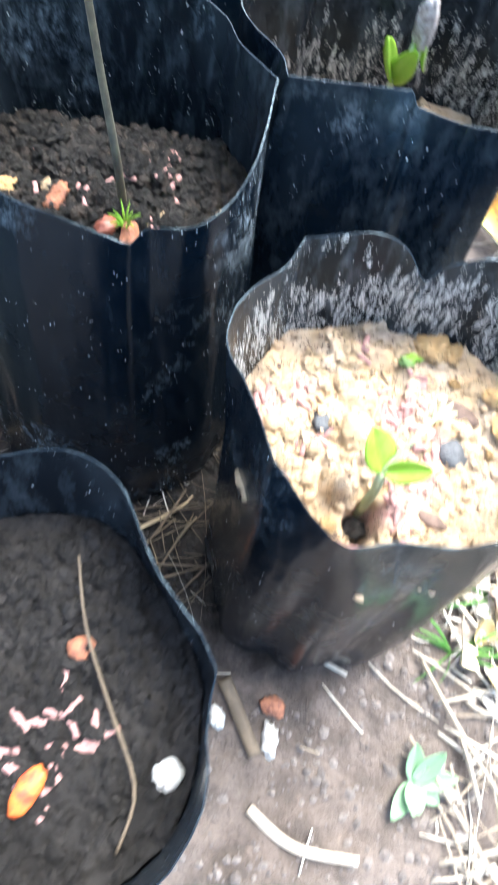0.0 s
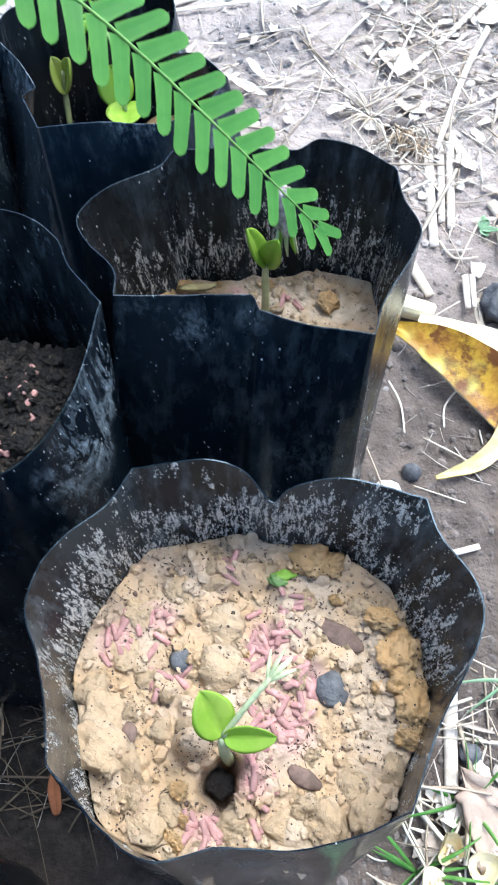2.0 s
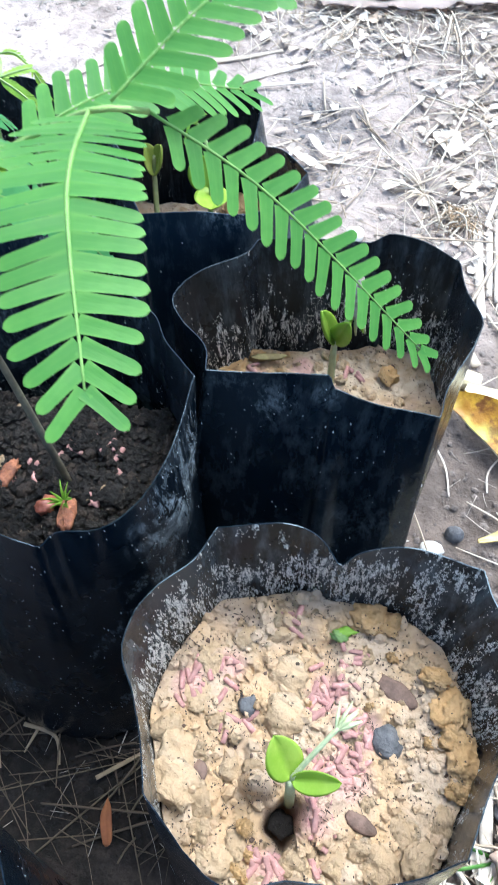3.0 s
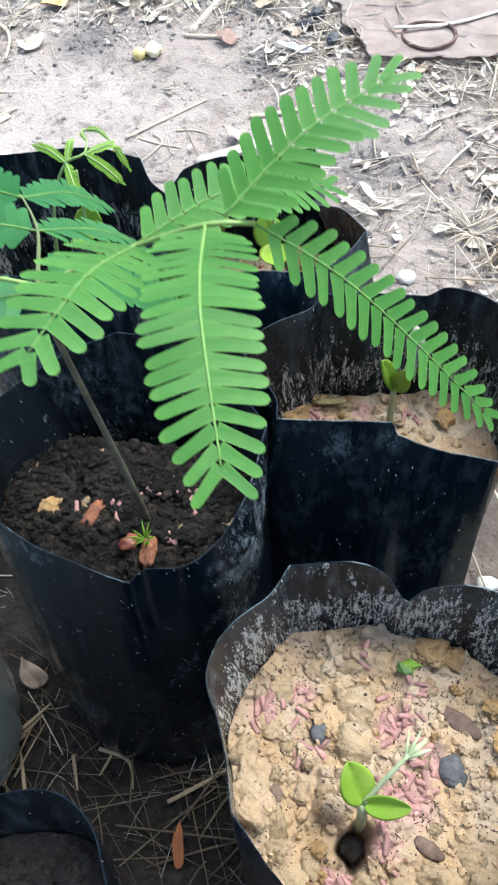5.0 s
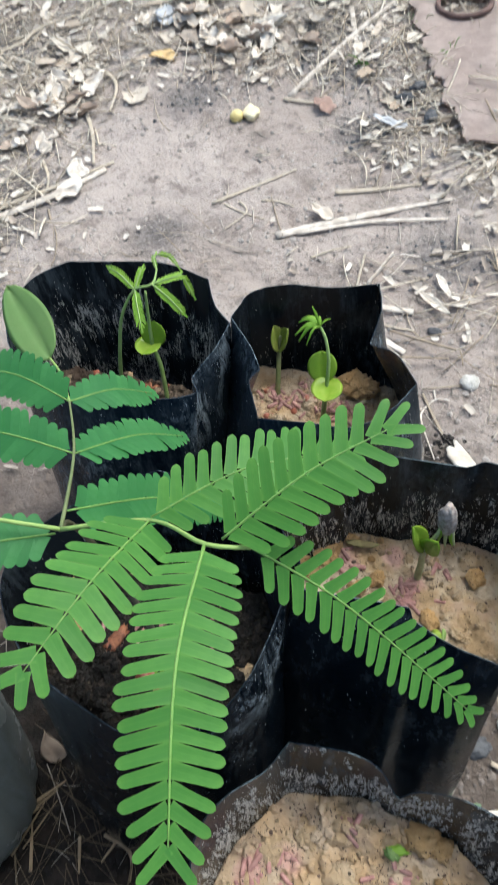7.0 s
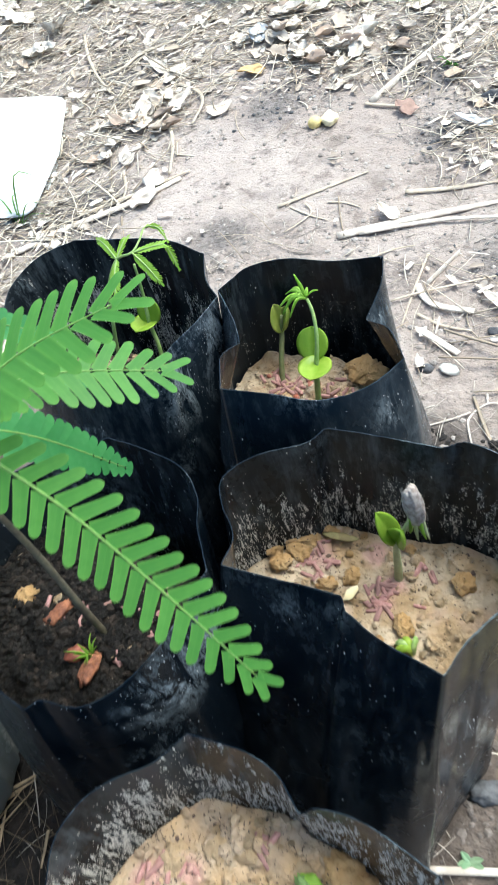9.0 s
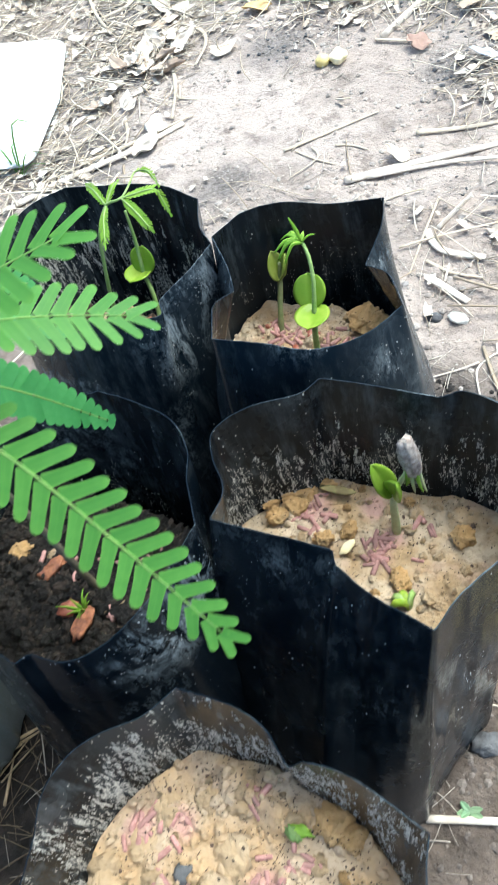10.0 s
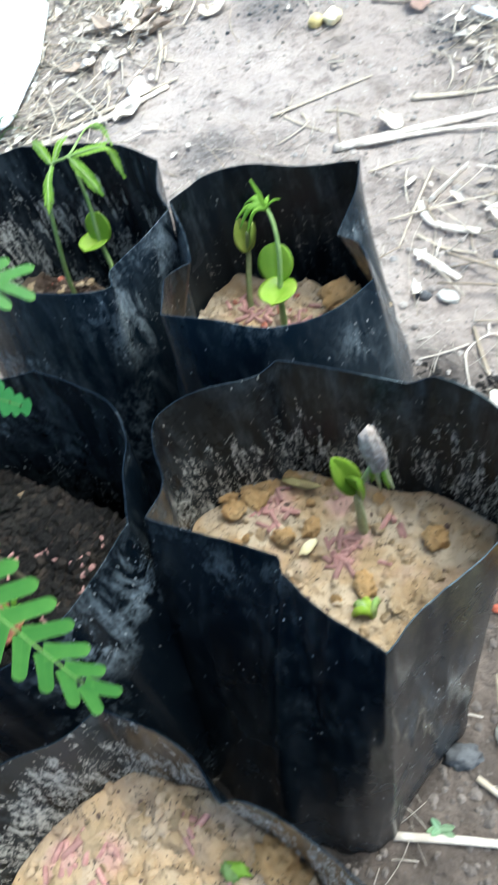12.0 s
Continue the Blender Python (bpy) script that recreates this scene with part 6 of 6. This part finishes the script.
def sheet():
    """A rusted, ragged sheet of metal with a flanged round hole and a pressed ring."""
    ob = holder("metal_sheet", (0.25, 1.1, 0.0), "ragged rusty sheet of metal with a round hole, on litter", "metal sheet")
    hole, hr = Vector((0.058, 1.243)), 0.034
    bm = bmesh.new()
    step = 0.005
    grid = {}

    def inside(x, y):
        n = 0.012 * noise.noise(Vector((x * 30, y * 30, 0))) + 0.006 * noise.noise(Vector((x * 90, y * 90, 2)))
        left = -0.001 + (1.19 - y) * 0.42 if y > 0.93 else 9
        front = 0.932 + (x - 0.113) * 0.14
        return x > left + n and y > front + n and x < 0.62 and y < 1.42 and (Vector((x, y)) - hole).length > hr

    nx, ny = 130, 110
    for i in range(nx):
        for j in range(ny):
            x, y = -0.02 + i * step, 0.92 + j * step
            if inside(x + step / 2, y + step / 2):
                vs = []
                for k in ((i, j), (i + 1, j), (i + 1, j + 1), (i, j + 1)):
                    if k not in grid:
                        px, py = -0.02 + k[0] * step, 0.92 + k[1] * step
                        grid[k] = bm.verts.new((px, py, 0.010 + 0.004 * noise.noise(Vector((px * 9, py * 9, 5))) + 0.0012 * noise.noise(Vector((px * 40, py * 40, 5)))))
                    vs.append(grid[k])
                bm.faces.new(vs)
    bmesh.ops.solidify(bm, geom=bm.faces[:], thickness=0.0016)
    part("plate", bm, RUST, ob)
    for name, c, r, t, m, z in (("hole_flange", hole, hr + 0.002, 0.0042, RUST_DARK, 0.012), ("pressed_ring", Vector((0.172, 0.985)), 0.031, 0.0022, RUST_DARK, 0.0115)):
        ring = [(c.x + r * math.cos(a), c.y + r * math.sin(a), z + 0.003 * noise.noise(Vector((c.x, c.y, a)))) for a in (2 * math.pi * k / 28 for k in range(29))]
        part(name, tube(ring, [t, t * 0.8, t], 60, 8), m, ob)


sheet()
stick([(0.13, 0.99), (0.2, 1.01), (0.29, 1.06)], 0.0028, STRAW_PALE, "dry stalk lying across a rusty sheet", up=0.017)
stick([(0.09, 1.06), (0.16, 1.06), (0.21, 1.13)], 0.0018, STRAW, "thin bent stalk on a rusty sheet", up=0.016)
stick([(0.2, 1.11), (0.225, 1.17), (0.26, 1.2)], 0.0028, STRAW_PALE, "forked pale stalk on a rusty sheet", up=0.016)


def blade_tuft(at, count, reach, seed, material, label, name="grass_tuft", category="grass", lie=0.35):
    rnd = random.Random(seed)
    ob = holder(name, at, label, category)
    for _ in range(count):
        a, r = rnd.uniform(0, 6.28), reach * rnd.uniform(0.5, 1)
        d = Vector((math.cos(a), math.sin(a), 0))
        h = r * rnd.uniform(lie * 0.4, lie * 1.4)
        part("blade", tube([at, Vector(at) + d * r * 0.5 + Vector((0, 0, h)), Vector(at) + d * r + Vector((0, 0, h * 0.75))], [0.001, 0.0012, 0.0003], 10, 5, flat=0.25), material, ob)


blade_tuft(gz(0.273, 0.126), 13, 0.045, 1, GRASS, "low tuft of green grass blades in straw")
blade_tuft(gz(0.245, 0.092), 9, 0.04, 2, GRASS, "low tuft of green grass blades by a bag")
blade_tuft(gz(0.30, 0.19), 8, 0.04, 3, GRASS_PALE, "pale green weed leaves on damp earth")
blade_tuft(gz(0.262, 0.108), 14, 0.04, 5, STRAW_PALE, "tuft of dry straw-coloured grass", lie=0.2)
blade_tuft(gz(0.225, 0.655), 26, 0.055, 6, STRAW, "tangle of dry tan root fibres", "root_tangle", "roots", 0.25)
blade_tuft(gz(-0.478, 0.692), 6, 0.06, 7, GRASS, "small green weed beside a white sack", lie=0.9)
blade_tuft(gz(0.008, 1.2), 10, 0.03, 8, GRASS, "small green weed at the edge of a rusty sheet", lie=0.6)
blade_tuft(gz(-0.05, 1.09), 8, 0.025, 9, GRASS, "tiny green weed in straw litter", lie=0.5)
blade_tuft(gz(0.06, 1.13), 7, 0.03, 10, GRASS, "small green weed in far litter", lie=0.5)


def weed(at, seed, size):
    rnd = random.Random(seed)
    ob = holder("broadleaf_weed", at, "pale green lobed weed lying on damp earth", "weed")
    for k in range(7):
        a = rnd.uniform(0, 6.28)
        part("leaf", placed(cup_leaf(size * rnd.uniform(0.7, 1.1), size * 0.5, 0.0006, 0.3, 0.2), aim(Vector(at) + Vector((0, 0, 0.003)), (math.cos(a), math.sin(a), rnd.uniform(0.1, 0.5)))), GRASS_PALE, ob)


weed(gz(0.221, 0.02), 1, 0.024)
weed(gz(0.216, 0.247), 2, 0.008)
weed(gz(0.19, 0.235), 3, 0.006)
weed(gz(0.31, 0.53), 4, 0.014)


# ---- litter that nobody could count ----
BAGS = (bag_a, bag_b, bag_c, bag_d, bag_e, bag_f, bag_g)


def clear(x, y):
    return all((x - b.c.x) ** 2 + (y - b.c.y) ** 2 > (b.r * 0.93) ** 2 for b in BAGS)


def litter_density(x, y):
    """Thick to the far side and along the edge, thin on the swept patch."""
    n = noise.noise(Vector((x * 6, y * 6, 7))) + 0.5 * noise.noise(Vector((x * 15, y * 15, 3)))
    far = min(1, max(0, (y - 1.0) / 0.12))
    edge = max(min(1, max(0, (x - 0.08) / 0.16)) * min(1, max(0, (y - 0.48) / 0.1)) * 0.62, min(1, max(0, (x + 0.06) / 0.1)) * min(1, max(0, (y - 0.8) / 0.1)) * 0.95)
    west = min(1, max(0, (-0.3 - x) / 0.12)) * 0.95
    near = min(1, max(0, (0.22 - y) / 0.06)) * min(1, max(0, (x - 0.22) / 0.03)) * 0.8
    d = max(far, edge, west, near, 0.1 if y > 0.52 else 0.02) + (0.35 if y > 0.5 else 0.04) * n
    if -0.12 < x < 0.2 and 0.1 < y < 0.52:
        return 0.0
    return max(0.012 if y > 0.5 else 0.004, d * (1 - min(1, bare(x, y)) * 0.93))


def scatter(name, count, box, shape, material, label, seed, weight, smooth=True):
    rnd = random.Random(seed)
    verts, faces = [], []
    made = tries = 0
    while made < count and tries < count * 30:
        tries += 1
        x, y = rnd.uniform(box[0], box[1]), rnd.uniform(box[2], box[3])
        if rnd.random() > weight(x, y) or not clear(x, y):
            continue
        v, f = shape(rnd)
        m = Matrix.Translation((x, y, ground_height(x, y))) @ pose(0, 0, 0, 0, 0, rnd.uniform(0, 360))
        n = len(verts)
        verts += [m @ q for q in v]
        faces += [[n + i for i in face] for face in f]
        made += 1
    me = bpy.data.meshes.new(name)
    me.from_pydata(verts, [], faces)
    me.polygons.foreach_set("use_smooth", [smooth] * len(me.polygons))
    me.materials.append(material)
    return tagged(new(name, me), label, "litter", kind="stuff")


def straw_shape(rnd):
    ln, w = rnd.uniform(0.015, 0.075) * rnd.choice((0.6, 1, 1, 1.5)), rnd.uniform(0.0003, 0.0009) * rnd.choice((1, 1, 1, 2))
    bend, lift, tip = rnd.uniform(-0.12, 0.12) * rnd.choice((0.3, 1, 1, 2)), rnd.uniform(0.001, 0.006), rnd.uniform(-0.04, 0.16)
    v, f = [], []
    for i in range(5):
        s = i / 4 - 0.5
        c = Vector((bend * ln * (s * s * 2 - 0.2), s * ln, lift + abs(tip) * ln * (s + 0.5)))
        k = w * (1 - 0.4 * abs(s))
        v += [c + Vector((-k, 0, 0)), c + Vector((0, 0, k * 0.5)), c + Vector((k, 0, 0)), c + Vector((0, 0, -k * 0.3))]
    for i in range(4):
        for j in range(4):
            f.append((4 * i + j, 4 * i + (j + 1) % 4, 4 * i + 4 + (j + 1) % 4, 4 * i + 4 + j))
    return v, f + [(3, 2, 1, 0), (16, 17, 18, 19)]


STRAW_FACES = straw_shape(random.Random(0))[1]


def chip_shape(rnd):
    a, b = rnd.uniform(0.0008, 0.0035) * rnd.choice((1, 1, 2)), rnd.uniform(0.002, 0.01)
    curl, tilt, off = rnd.uniform(0.1, 0.9), rnd.uniform(-0.4, 0.4), rnd.random() * 20
    v, f = [], []
    for i in range(4):
        for j in range(4):
            s, t = i / 3 - 0.5, j / 3 - 0.5
            k = 1 - 0.3 * (abs(2 * t)) ** 2
            x, y = s * 2 * a * k + 0.7 * a * noise.noise(Vector((i * 1.3 + off, j * 1.7, 0.5))), t * 2 * b + 0.4 * b * noise.noise(Vector((i, j + off, 3)))
            v.append(Vector((x, y, 0.003 + curl * (x * x) / a * 0.9 + tilt * y * 0.5 + abs(tilt) * b * 0.5)))
    for i in range(3):
        for j in range(3):
            q = 4 * i + j
            f.append((q, q + 4, q + 5, q + 1))
    return v, f


VIEW = (-1.15, 0.7, -0.12, 1.6)
scatter("straw_litter", 19500, VIEW, straw_shape, STRAW, "bleached straw and stalk litter strewn over the earth", 1, litter_density)
scatter("leaf_litter", 9500, VIEW, chip_shape, DRYLEAF, "pale dry leaf fragments strewn over the earth", 2, litter_density)
scatter("gravel", 1000, VIEW, crumb_shape(0.0008, 0.004), GRAVEL, "grey and black gravel scattered in the litter", 3, lambda x, y: ((0.03 if y < 0.5 else 0.2) + 0.5 * litter_density(x, y) * (0.3 if y < 0.5 else 1)) * (1 - 0.85 * min(1, bare(x, y))), False)
# crumbs blackened to match the shade painted on the ground between the bags
scatter("peat_crumbs", 1500, (-0.07, 0.17, 0.11, 0.53), crumb_shape(0.0007, 0.0036), SOIL_BLACK, "crumbs coloured near black for the shade between the bags", 11, lambda x, y: 1, False)
scatter("soil_crumbs", 5800, (-0.2, 0.45, -0.12, 0.54), crumb_shape(0.0006, 0.0028), CRUMB, "damp brown crumbs of earth", 4, lambda x, y: 0.0 if -0.2 < x < 0.175 and 0.05 < y < 0.54 else (0.35 + 0.65 * noise.noise(Vector((x * 20, y * 20, 5)))) * (1.0 if y < 0.43 else 0.2), False)
scatter("dry_crumbs", 4500, (-0.7, 0.45, 0.5, 1.1), crumb_shape(0.0006, 0.0034), CRUMB_DRY, "dry grey-brown crumbs of earth", 8, lambda x, y: (0.3 + 0.9 * noise.noise(Vector((x * 14, y * 14, 5)))) * (1 - 0.5 * min(1, bare(x, y))), False)


def ash_weight(x, y):
    return max(math.exp(-((x - a) ** 2 + (y - b) ** 2) / (2 * r * r)) for a, b, r in ((-0.109, 1.18, 0.03), (-0.07, 1.08, 0.03), (-0.125, 1.09, 0.022), (-0.255, 0.98, 0.03), (-0.015, 0.95, 0.024), (-0.04, 1.0, 0.02), (-0.55, 1.065, 0.05), (0.12, 0.75, 0.03)))


scatter("charcoal_bits", 600, (-0.7, 0.3, 0.7, 1.3), crumb_shape(0.0006, 0.003), STONE_DARK, "black charcoal bits and grey ash lumps in litter", 13, ash_weight, False)


def fibre_shape(rnd):
    v, f = straw_shape(rnd)
    return [Vector((q.x * 0.45, q.y * 1.1, q.z * 0.7)) for q in v], f


def big_chip(rnd):
    v, f = chip_shape(rnd)
    k = rnd.uniform(1.4, 2.5)
    return [Vector((q.x * k, q.y * k, q.z * k * 0.7)) for q in v], f


LEAF_MIX = plain("mixed_dead_leaves", (0.6, 0.52, 0.42), (0.7, 0.63, 0.53), 0.7, 0.3, 50, 0.001, True, (0.36, 0.26, 0.18))


FIBRE = plain("trodden_fibre", (0.6, 0.53, 0.45), (0.48, 0.42, 0.35), 0.7, 0.3, 120, 0.0004, True, (0.17, 0.14, 0.12))
scatter("trodden_fibres", 4200, (-0.8, 0.5, 0.1, 1.2), lambda rnd: ([Vector((q.x * 0.4, q.y * 0.45, q.z * 0.4)) for q in straw_shape(rnd)[0]], STRAW_FACES), FIBRE, "short trodden straw fibres in the earth", 9, lambda x, y: 0.15 if y < 0.5 else (0.35 + 0.9 * noise.noise(Vector((x * 9, y * 9, 2)))) * (1 - 0.65 * min(1, bare(x, y))))
scatter("dead_leaves", 380, (-1.1, 0.6, 0.92, 1.6), big_chip, LEAF_MIX, "tan, brown and bleached dead leaves in far litter", 6, lambda x, y: litter_density(x, y))
scatter("leaf_shreds", 14, (0.2, 0.5, 0.5, 0.95), big_chip, LEAF_MIX, "broken dead leaves along the litter's edge", 7, lambda x, y: litter_density(x, y))
scatter("dry_grass", 130, (-0.07, 0.13, 0.1, 0.22), fibre_shape, STRAW_BROWN, "dry grass stems between the bags", 5, lambda x, y: 1)
